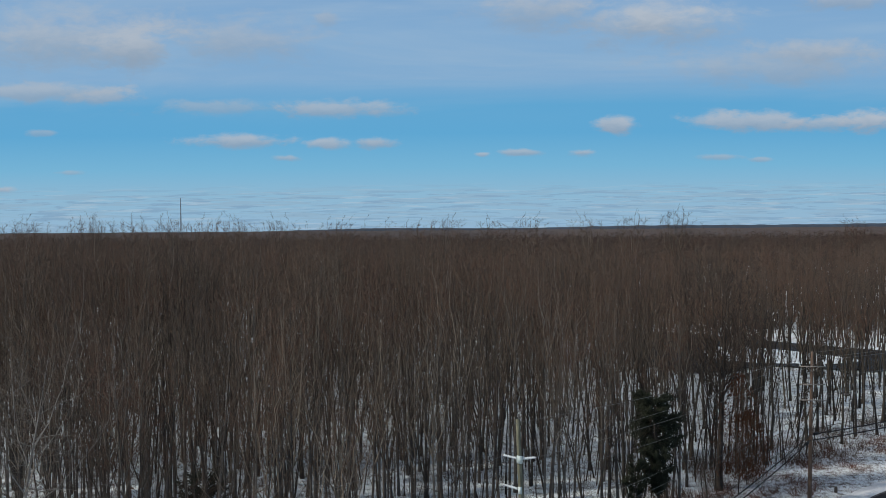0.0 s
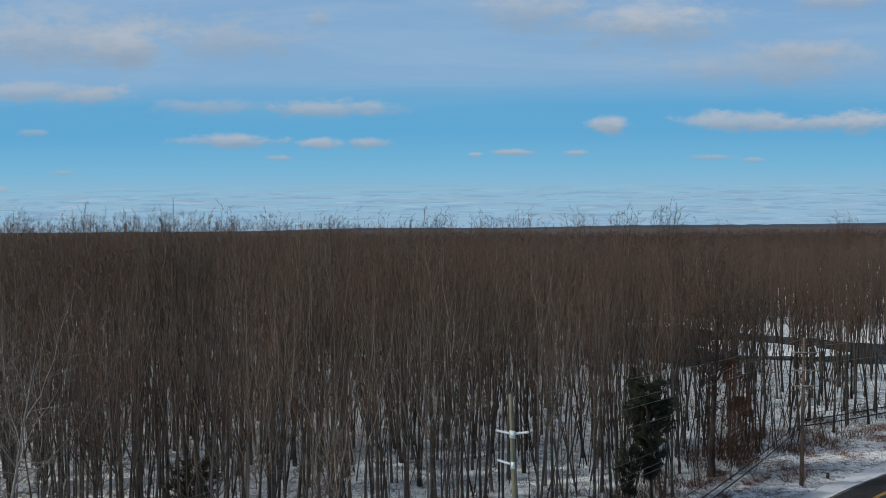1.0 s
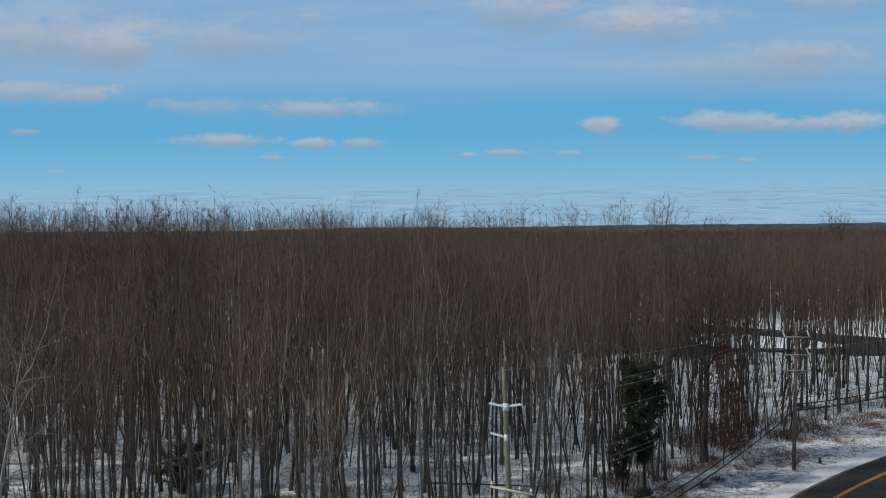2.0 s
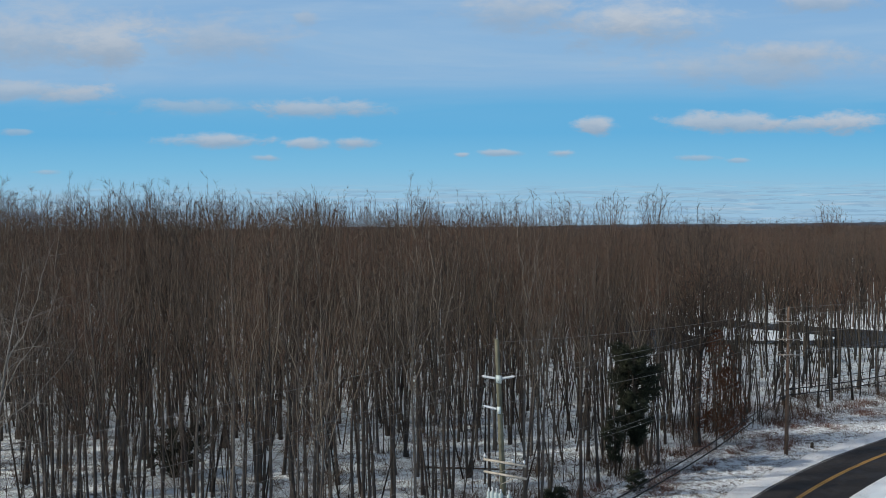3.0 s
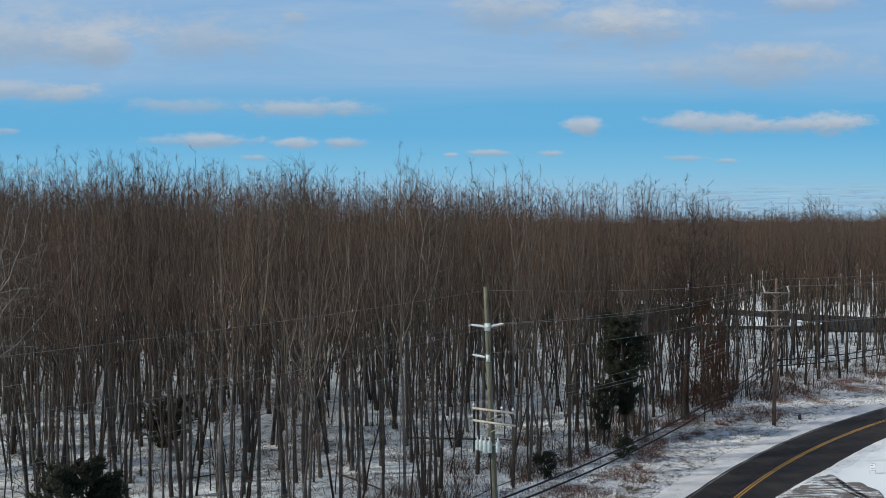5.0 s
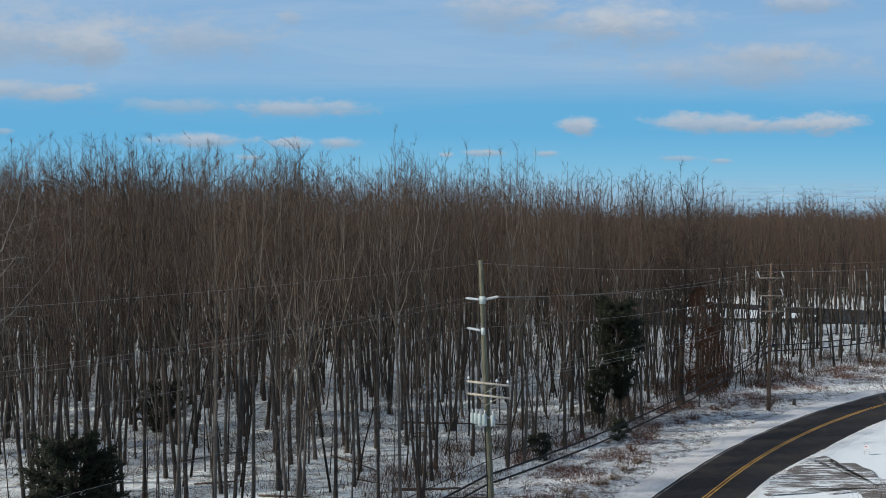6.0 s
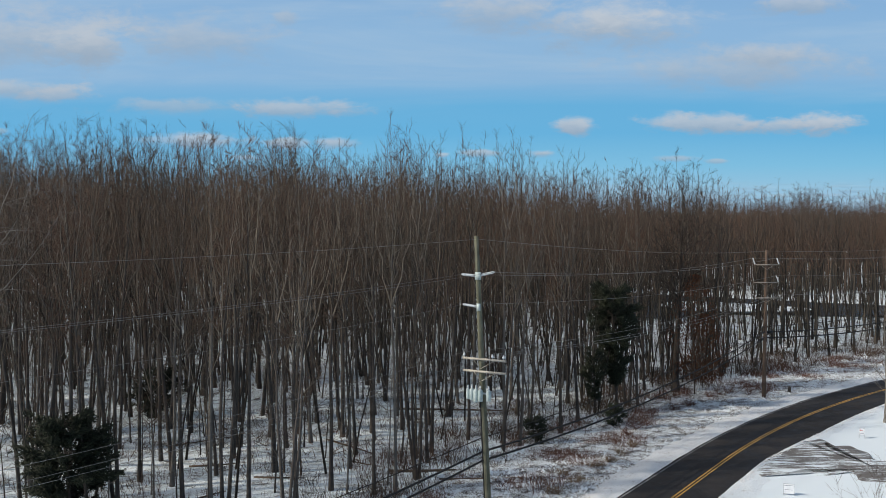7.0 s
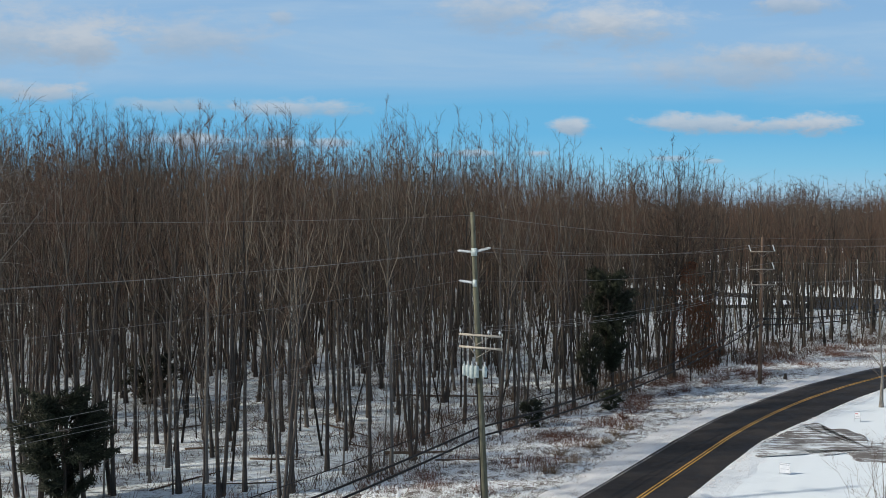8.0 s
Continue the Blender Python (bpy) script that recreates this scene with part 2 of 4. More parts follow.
PLOUGHED_SNOW = snow("ploughed_snow", (0.29, 0.25, 0.22), 7.0, 0.51, 0.18, (0.84, 0.86, 0.87), 1.0, (1, 1, 1))


def make_asphalt(name, dark, light, wet=0.55):
    m, tree, shade = material(name, wet)
    at = world_place(tree)
    worn = noise_tex(tree, at, 0.35, 5.0, 0.6)
    grit = noise_tex(tree, at, 40.0, 2.0, 0.6)
    tone = maths(tree, "ADD", maths(tree, "MULTIPLY", worn, 0.7), maths(tree, "MULTIPLY", grit, 0.3))
    link(tree, mix(tree, remap(tree, tone, 0.35, 0.65), dark, light), shade.inputs["Base Color"])
    link(tree, remap(tree, worn, 0.35, 0.65, wet - 0.1, wet + 0.2), shade.inputs["Roughness"])
    shade.inputs["Specular IOR Level"].default_value = 0.25
    bump(tree, shade, grit, 0.3, 0.01)
    return m


ASPHALT = make_asphalt("damp_asphalt", (0.015, 0.014, 0.0145), (0.034, 0.031, 0.030), 0.72)
DRIVE = snow("half_cleared_gravel", (0.105, 0.096, 0.090), 1.3, 0.435, 0.08, (0.72, 0.795, 0.835), 0.6, (0.28, 1.5, 1.0))
YELLOW = speckled("yellow_road_paint", (0.42, 0.22, 0.035), (0.60, 0.34, 0.06), (1, 1, 1), 3.0, 0.6, 0.2, 0.002)
WHITE_LINE = speckled("worn_white_road_paint", (0.05, 0.05, 0.05), (0.34, 0.34, 0.34), (1, 1, 1), 0.9, 0.6, 0.2, 0.002)


def make_water():
    m, tree, shade = material("dark_pond_water", 0.25)
    at = world_place(tree)
    slush = noise_tex(tree, at, 0.06, 4.0, 0.6)
    link(tree, mix(tree, remap(tree, slush, 0.5, 0.75), (0.018, 0.019, 0.020), (0.06, 0.06, 0.06)), shade.inputs["Base Color"])
    shade.inputs["Specular IOR Level"].default_value = 0.25
    bump(tree, shade, noise_tex(tree, at, 1.2, 3.0), 0.25, 0.05)
    return m


WATER = make_water()


# ---------------------------------------------------------------- mesh helpers
class Shape:
    """Gathers tubes, spikes and boxes into one mesh."""

    def __init__(self):
        self.v, self.f = [], []

    def ring(self, c, d, r, n, spin=0.0):
        d = d.normalized()
        side = d.cross(Vector((0, 0, 1)) if abs(d.z) < 0.9 else Vector((1, 0, 0))).normalized()
        up = side.cross(d)
        at = len(self.v)
        for i in range(n):
            a = 2 * math.pi * i / n + spin
            self.v.append(c + side * (r * math.cos(a)) + up * (r * math.sin(a)))
        return at

    def tube(self, points, radii, n=5, cap=True):
        rings = []
        for i, (p, r) in enumerate(zip(points, radii)):
            d = points[min(i + 1, len(points) - 1)] - points[max(i - 1, 0)]
            rings.append(self.ring(p, d, r, n))
        for a, b in zip(rings, rings[1:]):
            for i in range(n):
                j = (i + 1) % n
                self.f.append((a + i, a + j, b + j, b + i))
        if cap:
            self.f.append(tuple(rings[0] + i for i in reversed(range(n))))
            self.f.append(tuple(rings[-1] + i for i in range(n)))

    def spike(self, a, b, r):
        at = self.ring(a, b - a, r, 3, random.random() * 6)
        self.v.append(b)
        for i in range(3):
            self.f.append((at + i, at + (i + 1) % 3, at + 3))

    def box(self, lo, hi, m=None):
        at = len(self.v)
        for x in (lo[0], hi[0]):
            for y in (lo[1], hi[1]):
                for z in (lo[2], hi[2]):
                    p = Vector((x, y, z))
                    self.v.append(m @ p if m else p)
        for q in ((0, 1, 3, 2), (4, 6, 7, 5), (0, 4, 5, 1), (2, 3, 7, 6), (0, 2, 6, 4), (1, 5, 7, 3)):
            self.f.append(tuple(at + i for i in q))

    def mesh(self, name, mat, smooth=True):
        me = bpy.data.meshes.new(name)
        me.from_pydata([tuple(p) for p in self.v], [], self.f)
        me.materials.append(mat)
        if smooth:
            me.polygons.foreach_set("use_smooth", [True] * len(me.polygons))
        me.update()
        return me


def part(name, shape, mat, parent, label="", smooth=True):
    ob = new(name, shape.mesh(name, mat, smooth) if isinstance(shape, Shape) else shape)
    ob.parent = parent
    if label:
        tagged(ob, label)
    return ob


def holder(name, m, label, category, group=""):
    ob = new(name)
    ob.matrix_basis = m
    return tagged(ob, label, category, group)


def lone(name, shape, mat, label, category, group="", kind="", smooth=True):
    ob = new(name, shape.mesh(name, mat, smooth) if isinstance(shape, Shape) else shape)
    return tagged(ob, label, category, group, kind)


# ---------------------------------------------------------------- the road's line
ROAD_START, ROAD_HEADING, ROAD_BEND, BEND_FROM = Vector((17.40, 63.50)), radians(54.5), 0.0065, 16.0


def road_line():
    """Points, headings and distances along the road's middle: straight, then bending to the right."""
    step, rows = 1.0, []
    back = Vector((math.cos(ROAD_HEADING), math.sin(ROAD_HEADING)))
    for i in range(120, 0, -1):
        rows.append((ROAD_START - back * (i * step), ROAD_HEADING, -i * step))
    p, s = ROAD_START.copy(), 0.0
    for i in range(220):
        h = ROAD_HEADING - ROAD_BEND * max(0.0, s - BEND_FROM)
        rows.append((p.copy(), h, s))
        p += Vector((math.cos(h), math.sin(h))) * step
        s += step
    return rows


ROAD = road_line()
ROAD_XY = np.array([tuple(p) for p, _, _ in ROAD])
ROAD_LEFT = np.array([(-math.sin(h), math.cos(h)) for _, h, _ in ROAD])


def off_road(x, y):
    """How far a place lies to the left of the road's middle (right: minus)."""
    d = np.array((x, y)) - ROAD_XY
    i = int((d ** 2).sum(1).argmin())
    return float(d[i] @ ROAD_LEFT[i])


def strip(a, b, z, lumps=0.0, cuts=1, ragged=0.0, first=0, last=None, crown=0.0, z_end=None, narrower=None):
    """A strip along the road between the offsets a and b (metres to the left); narrower(s) shifts b."""
    sh, rows = Shape(), ROAD[first:last]
    for p, h, s in rows:
        left = Vector((-math.sin(h), math.cos(h)))
        wob = ragged * (noise.noise((s * 0.35, a, 3)) + 0.4 * noise.noise((s * 0.8, a, 9)))
        wob2 = ragged * (noise.noise((s * 0.35, b, 5)) + 0.4 * noise.noise((s * 0.8, b, 7)))
        for k in range(cuts + 1):
            u = k / cuts
            o = (a + wob) * (1 - u) + (b + wob2 + (narrower(s) if narrower else 0.0)) * u
            q = p + left * o
            lift = lumps * (noise.noise((q.x * 0.7, q.y * 0.7, 0)) + 0.5) * math.sin(math.pi * u) if cuts > 1 else 0
            sh.v.append(Vector((q.x, q.y, (z if z_end is None else z + (z_end - z) * u) + max(0, lift) + crown * math.sin(math.pi * u))))
    n = cuts + 1
    for i in range(len(rows) - 1):
        for k in range(cuts):
            a0 = i * n + k
            sh.f.append((a0, a0 + n, a0 + n + 1, a0 + 1))
    return sh


# ---------------------------------------------------------------- the ground
def ground_z(x, y):
    far = min(1.0, max(0.0, (abs(off_road(x, y)) - 18) / 10)) if -150 < x < 250 and -100 < y < 320 else 1.0
    return far * (0.22 * noise.noise((x * 0.09, y * 0.09, 1)) + 0.12 * noise.noise((x * 0.3, y * 0.3, 4)))


def build_ground():
    near_x, near_y = np.arange(-120, 161, 3.5), np.arange(-60, 301, 3.5)
    outer = np.array([15, 40, 90, 180, 350, 700, 1400, 2600, 4600])
    xs = np.concatenate([near_x[0] - outer[::-1], near_x, near_x[-1] + outer])
    ys = np.concatenate([near_y[0] - outer[::-1], near_y, near_y[-1] + outer])
    sh = Shape()
    for y in ys:
        for x in xs:
            z = ground_z(x, y) if -130 < x < 170 and -70 < y < 310 else 0.0
            sh.v.append(Vector((x, y, z)))
    n = len(xs)
    for j in range(len(ys) - 1):
        for i in range(n - 1):
            a = j * n + i
            sh.f.append((a, a + 1, a + n + 1, a + n))
    lone("ground", sh, WOOD_FLOOR, "snow-covered wood floor with leaf litter showing", "ground", kind="structure")


build_ground()
lone("verge", strip(3.5, 17.5, 0.03, 0.25, 14, 0.6), VERGE_SNOW, "snowy verge with dry grass showing through", "verge", kind="structure")
lone("yard", strip(-60, -3.6, 0.04, 0.15, 60, 0.08, 40, 300), YARD_SNOW, "smooth snow-covered yard beside the road", "yard", kind="structure")
road = lone("road", strip(-4.1, 3.75, 0.06, crown=0.0), ASPHALT, "damp dark two-lane asphalt road with a double yellow line", "road", kind="structure")
for a in (-0.19, 0.07):
    part("centre_line", strip(a, a + 0.12, 0.066), YELLOW, road, "yellow centre line")
part("edge_line", strip(3.22, 3.33, 0.066), WHITE_LINE, road, "worn white edge line")
lone("snow_bank", strip(3.50, 6.4, 0.075, 0.26, 14, 0.12, z_end=0.0), PLOUGHED_SNOW, "ploughed snow along the edge of the road", "snow bank", kind="structure")
lone("snow_bank", strip(-5.3, -3.75, 0.0, 0.12, 10, 0.06, 40, 300, z_end=0.085, narrower=lambda s: 1.05 * min(1.0, max(0.0, (32 - s) / 14))), EDGE_SNOW, "thin ploughed snow at the yard's edge", "snow bank", kind="structure")


UP = Vector((0, 0, 1))


def flat_patch(outline, z, spread=0.0, cuts=6, dip=0.0):
    """A level patch with a rounded, slightly ragged outline."""
    pts = [Vector(p) for p in outline]
    ring = []
    for i in range(len(pts)):
        p0, p1, p2, p3 = (pts[(i + k - 1) % len(pts)] for k in range(4))
        for j in range(cuts):
            t = j / cuts
            q = 0.5 * ((2 * p1) + (p2 - p0) * t + (2 * p0 - 5 * p1 + 4 * p2 - p3) * t * t + (3 * p1 - p0 - 3 * p2 + p3) * t ** 3)
            w = spread * noise.noise((q.x * 0.5, q.y * 0.5, 2))
            ring.append(Vector((q.x + w, q.y + w, z)))
    sh = Shape()
    mid = sum(ring, Vector()) / len(ring)
    sh.v = [mid] + ring
    n = len(ring)
    sh.f = [(0, 1 + i, 1 + (i + 1) % n) for i in range(n)]
    if dip:
        sh.v += [p + (p - mid).normalized() * 0.5 - UP * dip for p in ring]
        sh.v[1:n + 1] = [p.lerp(mid, 0.10) for p in ring]
        sh.f += [(1 + i, 1 + n + i, 1 + n + (i + 1) % n, 1 + (i + 1) % n) for i in range(n)]
    return sh


POND = [(44, 212), (54, 194), (72, 203), (90, 195), (118, 192), (140, 196), (118, 216), (88, 245), (66, 268), (50, 258)]
lone("pond", flat_patch(POND, 0.34, 1.0), WATER, "dark half-frozen pond among the trees", "pond", kind="structure")
lone("island", flat_patch([(64, 212), (73, 206), (86, 205), (94, 210), (88, 222), (78, 233), (70, 235), (63, 225)], 0.42, 0.8), YARD_SNOW, "low snow-covered island in the pond", "island", kind="structure")
lone("driveway", flat_patch([(28.4, 73.6), (31.6, 73.4), (34.4, 72.3), (37.2, 69.6), (41, 64), (46, 60), (50, 64), (45, 71), (40.9, 76.5), (39.6, 79.3), (38.6, 82.1), (38.0, 84.6), (35.2, 82.4), (31.4, 78.2)], 0.15, 1.6, 14, 0.14), DRIVE,
     "half-cleared driveway with streaks of snow", "driveway", kind="structure")


# ---------------------------------------------------------------- trees


def bent(a, d, length, n, lift, wander):
    """A line of n pieces from a along d that turns upwards and wanders."""
    pts, d = [a.copy()], d.normalized()
    for _ in range(n):
        d = (d + UP * lift + Vector((random.uniform(-1, 1), random.uniform(-1, 1), random.uniform(-1, 1))) * wander).normalized()
        pts.append(pts[-1] + d * (length / n))
    return pts


def along(pts, u):
    s = u * (len(pts) - 1)
    i = min(int(s), len(pts) - 2)
    return pts[i].lerp(pts[i + 1], s - i), (pts[i + 1] - pts[i]).normalized()


def around(d, angle, turn):
    """The direction d tipped by angle, to the side that turn gives."""
    side = d.cross(UP if abs(d.z) < 0.95 else Vector((1, 0, 0))).normalized()
    other = d.cross(side)
    return (d * math.cos(angle) + (side * math.cos(turn) + other * math.sin(turn)) * math.sin(angle)).normalized()


def grow(seed, height, r0, crown_from=0.42, reach=3.4, leaders=8, limbs=5, subs=7, twigs=7, stems=1, sides=6, thick=1.0, splay=0.06, droop=0.0, dome=0.17, stubs=0, fork_to=0.78):
    """A bare tree as three shapes: its stems, its boughs and its twigs. Leaders fork off the stem and rise to a rounded top; limbs arch out below them."""
    random.seed(seed)
    trunk, boughs, crown = Shape(), Shape(), Shape()

    def clothe(pts, long, count, start):
        """Side branches along a bough, each with its own twigs; shorter and more upright towards its end."""
        for j in range(count):
            w = start + (1.0 - start) * (j + random.random()) / count
            b, bd = along(pts, w)
            sl = (1.15 + min(long, 9) * 0.20 * (1.0 - w)) * random.uniform(0.7, 1.3)
            sd = (around(bd, random.uniform(0.6, 1.3), j * 2.4 + random.random() * 2) + UP * (0.22 - 1.2 * droop)).normalized()
            q = bent(b, sd, sl, 3 if thick < 1.2 else 2, 0.13 - droop, 0.22)
            rr = (0.008 + 0.004 * sl) * thick
            (boughs if sl > 1.3 and j % 2 else crown).tube(q, [rr * 1.2, rr * 0.9, rr * 0.6, 0.003] if thick < 1.2 else [rr * 1.2, rr * 0.8, 0.003], 3, False)
            for _ in range(twigs):
                c, cd = along(q, random.uniform(0.05, 1.0))
                d = (around(cd, random.uniform(0.35, 1.2), random.random() * 6.28) + UP * (0.20 - 1.2 * droop)).normalized()
                crown.spike(c, c + d * (random.uniform(0.5, 1.35) * (1.15 - 0.5 * w)), 0.0125 * thick)

    for k in range(stems):
        turn = 2 * math.pi * (k / stems + random.random() * 0.3)
        side = Vector((math.cos(turn), math.sin(turn), 0))
        tall = height * (1 if k == 0 else random.uniform(0.90, 0.98))
        stem = bent(side * (r0 * 0.8 if stems > 1 else 0) - UP * 0.3, (UP + side * (splay if stems > 1 else 0.02)).normalized(), tall * 0.93, 12, 0.09, 0.048)
        r = r0 * (0.8 if stems > 1 else 1.0)
        trunk.tube(stem, [r * (1.45 if i == 0 else 1.0) * (1 - 0.45 * i / 12 / crown_from if i / 12 < crown_from else 0.55 * ((1 - i / 12) / (1 - crown_from)) ** 1.4) + 0.006 for i in range(13)], sides, False)
        clothe(stem[8:], tall * 0.3, subs, 0.05)
        for i in range(stubs // stems):
            p, d = along(stem, random.uniform(0.06, crown_from))
            q = bent(p, around(d, random.uniform(0.7, 1.5), random.random() * 6.28), random.uniform(0.7, 3.0), 3, 0.05, 0.30)
            crown.tube(q, [0.022, 0.016, 0.010, 0.004], 3, False)
            crown.spike(q[1], q[1] + around(d, 0.9, random.random() * 6.28) * 0.9, 0.010)
            crown.spike(q[2], q[2] + around(d, 0.9, random.random() * 6.28) * 0.7, 0.008)
        count = max(2, round(leaders / stems))
        for i in range(count):
            out = math.sqrt((i + 0.6) / count) * random.uniform(0.85, 1.08)
            a, d = along(stem, crown_from + (fork_to - crown_from) * max(0.0, 1.0 - out) * random.uniform(0.5, 1.2) + random.uniform(0, 0.07))
            way = i * 2.4 + random.random() * 0.8
            flat = Vector((math.cos(way), math.sin(way), 0))
            mid = (stem[9] if stems > 1 else Vector((stem[9].x * 0.7, stem[9].y * 0.7, 0)))
            end = Vector((mid.x, mid.y, 0)) + flat * (reach * out) + UP * (tall * (1.0 - dome * out ** 2.2) * random.uniform(0.955, 1.0))
            bend = a.lerp(end, 0.40) + flat * (reach * out * 0.28) - UP * (0.05 * (end.z - a.z))
            pts = []
            for n in range(8):
                t = n / 7
                wob = 0.26 * math.sin(math.pi * t)
                pts.append(a * (1 - t) ** 2 + bend * (2 * t * (1 - t)) + end * t * t + Vector((random.uniform(-wob, wob), random.uniform(-wob, wob), 0)))
            long = (end - a).length
            rr = min(r * 0.42, 0.014 + long * 0.0050) * thick ** 0.4
            boughs.tube(pts, [rr * (1 - 0.92 * n / 7) for n in range(8)], 3, False)
            clothe(pts, long, subs + 1, 0.15)
            for _ in range(twigs * 2):
                c, cd = along(pts, random.uniform(0.66, 1.0))
                crown.spike(c, c + (around(cd, random.uniform(0.2, 0.9), random.random() * 6.28) + UP * (0.3 - droop)).normalized() * random.uniform(0.4, 0.9), 0.0115 * thick)
        count = max(2, limbs // stems)
        for i in range(count):
            u = crown_from - 0.08 + 0.34 * (i + random.random()) / count
            a, d = along(stem, u)
            long = reach * random.uniform(0.7, 1.15)
            pts = bent(a, around(d, radians(random.uniform(48, 76)), i * 2.4 + random.random()), long, 5, 0.15 - droop, 0.14)
            rr = min(r * (1 - 0.9 * u) * 0.5, 0.012 + long * 0.008) * thick ** 0.4
            boughs.tube(pts, [rr * (1 - 0.88 * n / 5) for n in range(6)], 3, False)
            clothe(pts, long, max(2, subs - 1), 0.15)
    return trunk, boughs, crown


def fan_tree(seed, height, r0, leaders, twigs, spread, thick):
    """A plain far tree: a stem, leaders that fan out into a rounded top, and twigs all over them."""
    random.seed(seed)
    sh = Shape()
    top = Vector((random.uniform(-0.6, 0.6), random.uniform(-0.6, 0.6), height * 0.95))
    sh.spike(Vector((0, 0, 0)), top, r0)
    for i in range(leaders):
        z = height * random.uniform(0.42, 0.82)
        turn = i * 2.4 + random.random()
        a = Vector((0, 0, z))
        reach = spread * random.uniform(0.3, 1.0)
        high = height * (0.97 - 0.17 * (reach / spread) ** 2) * random.uniform(0.92, 1.0)
        b = Vector((math.cos(turn) * reach, math.sin(turn) * reach, max(z + 1.0, high)))
        mid = a.lerp(b, 0.5) + Vector((random.gauss(0, 0.4), random.gauss(0, 0.4), -0.4))
        sh.spike(a, mid + (mid - a) * 0.3, r0 * 0.26)
        sh.spike(mid, b, r0 * 0.17)
        for _ in range(twigs):
            c = (a.lerp(mid, random.random()) if random.random() < 0.35 else mid.lerp(b, random.uniform(0.0, 1.0)))
            d = Vector((random.gauss(0, 0.75), random.gauss(0, 0.75), random.uniform(-0.1, 1.0))).normalized()
            sh.spike(c, c + d * random.uniform(0.8, 1.9), thick)
    return [sh]


def tree_thing(name, shapes, mats, m, label, category="tree", group=""):
    ob = holder(name, m, label, category, group)
    for piece, shape, mat in zip(("trunk", "branchwork", "crown"), shapes, mats):
        if shape.f:
            part(piece, shape, mat, ob)
    return ob


def place_at(x, y, turn, size, tall=1.0, lean=0.0):
    return Matrix.Translation((x, y, ground_z(x, y) - 0.02)) @ pose(0, 0, 0, lean, lean * 0.6, turn) @ Matrix.Diagonal((size, size, size * tall, 1))


WOODS_LABEL = "tall bare grey-brown tree in the winter wood"
NEAR_KINDS = [
    grow(11, 29.3, 0.19, 0.48, 3.2, stubs=9), grow(12, 30.3, 0.21, 0.52, 3.6, leaders=9, stubs=9), grow(13, 28.3, 0.16, 0.48, 2.8, leaders=8, stubs=9),
    grow(14, 29.8, 0.20, 0.48, 2.9, stems=2, leaders=10, limbs=8, splay=0.09, stubs=9), grow(15, 28.3, 0.15, 0.52, 2.6, leaders=7, stubs=9),
    grow(16, 30.8, 0.22, 0.46, 4.0, leaders=10, limbs=8, stubs=9), grow(17, 28.0, 0.15, 0.50, 2.8, leaders=8, stubs=9),
    grow(18, 29.8, 0.18, 0.54, 3.4, leaders=9, stubs=9), grow(19, 29.0, 0.19, 0.46, 2.8, stems=3, leaders=11, limbs=9, splay=0.11, stubs=9),
    grow(20, 29.0, 0.17, 0.44, 3.7, leaders=10, limbs=9, stubs=9),
]
NEAR_HEIGHTS = [max(p.z for p in shapes[1].v) for shapes in NEAR_KINDS]
MATS = (BARK, LIMB_BARK, TWIG)
# stems that stand out along the front of the wood: x, y, thickness
FRONT = [
    (-25.2, 65.7, 0.9), (-27.1, 72.4, 0.8), (-29.2, 78.7, 0.9), (-23.3, 64.6, 0.7), (-18.8, 66.0, 1.5), (-17.0, 73.3, 1.1),
    (-19.8, 81.0, 0.8), (-19.7, 91.5, 0.9), (-13.0, 68.2, 1.0), (-11.4, 65.0, 1.2), (-14.1, 85.6, 1.0), (-9.9, 66.0, 1.0),
    (-9.6, 76.7, 1.1), (-9.4, 90.7, 0.9), (-7.7, 86.3, 1.2), (-10.2, 106.0, 1.1), (-5.0, 88.6, 0.9), (-3.6, 77.4, 0.6),
    (0.1, 70.5, 0.9), (-1.4, 69.8, 0.7), (1.8, 73.8, 1.1), (-2.3, 90.2, 0.8), (-1.4, 107.0, 1.1), (0.0, 98.0, 0.9),
    (24.9, 101.0, 1.4), (26.2, 101.6, 1.2), (9.4, 82.1, 1.2), (11.1, 84.0, 0.8), (15.6, 88.8, 0.8), (18.1, 93.2, 0.9),
    (27.8, 125.0, 1.0), (37.5, 117.5, 1.2),
]


def in_pond(x, y):
    inside = False
    for i in range(len(POND)):
        (x1, y1), (x2, y2) = POND[i], POND[i - 1]
        if (y1 > y) != (y2 > y) and x < (x2 - x1) * (y - y1) / (y2 - y1) + x1:
            inside = not inside
    return inside


def wood_spots(y0, y1, gap, seed, half=0.60, margin=17.5):
    """Scattered places in the wood between two distances ahead, in the part that lies ahead of the lane."""
    rng = random.Random(seed)
    cell, spots, y = gap * 1.12, [], y0
    while y < y1:
        x = -y * half - 6
        while x < y * (half + 0.06) + 4:
            px, py = x + rng.uniform(-0.62, 0.62) * cell, y + rng.uniform(-0.62, 0.62) * cell
            if off_road(px, py) > margin + rng.uniform(0, 2.5) and not in_pond(px, py):
                spots.append((px, py, rng.random(), rng.random()))
            x += cell
        y += cell
    return spots


def treetops(x):
    """How high the wood stands: taller towards its inner side than by the road's bend."""
    return min(31.8, max(26.4, 30.9 - 0.078 * x))


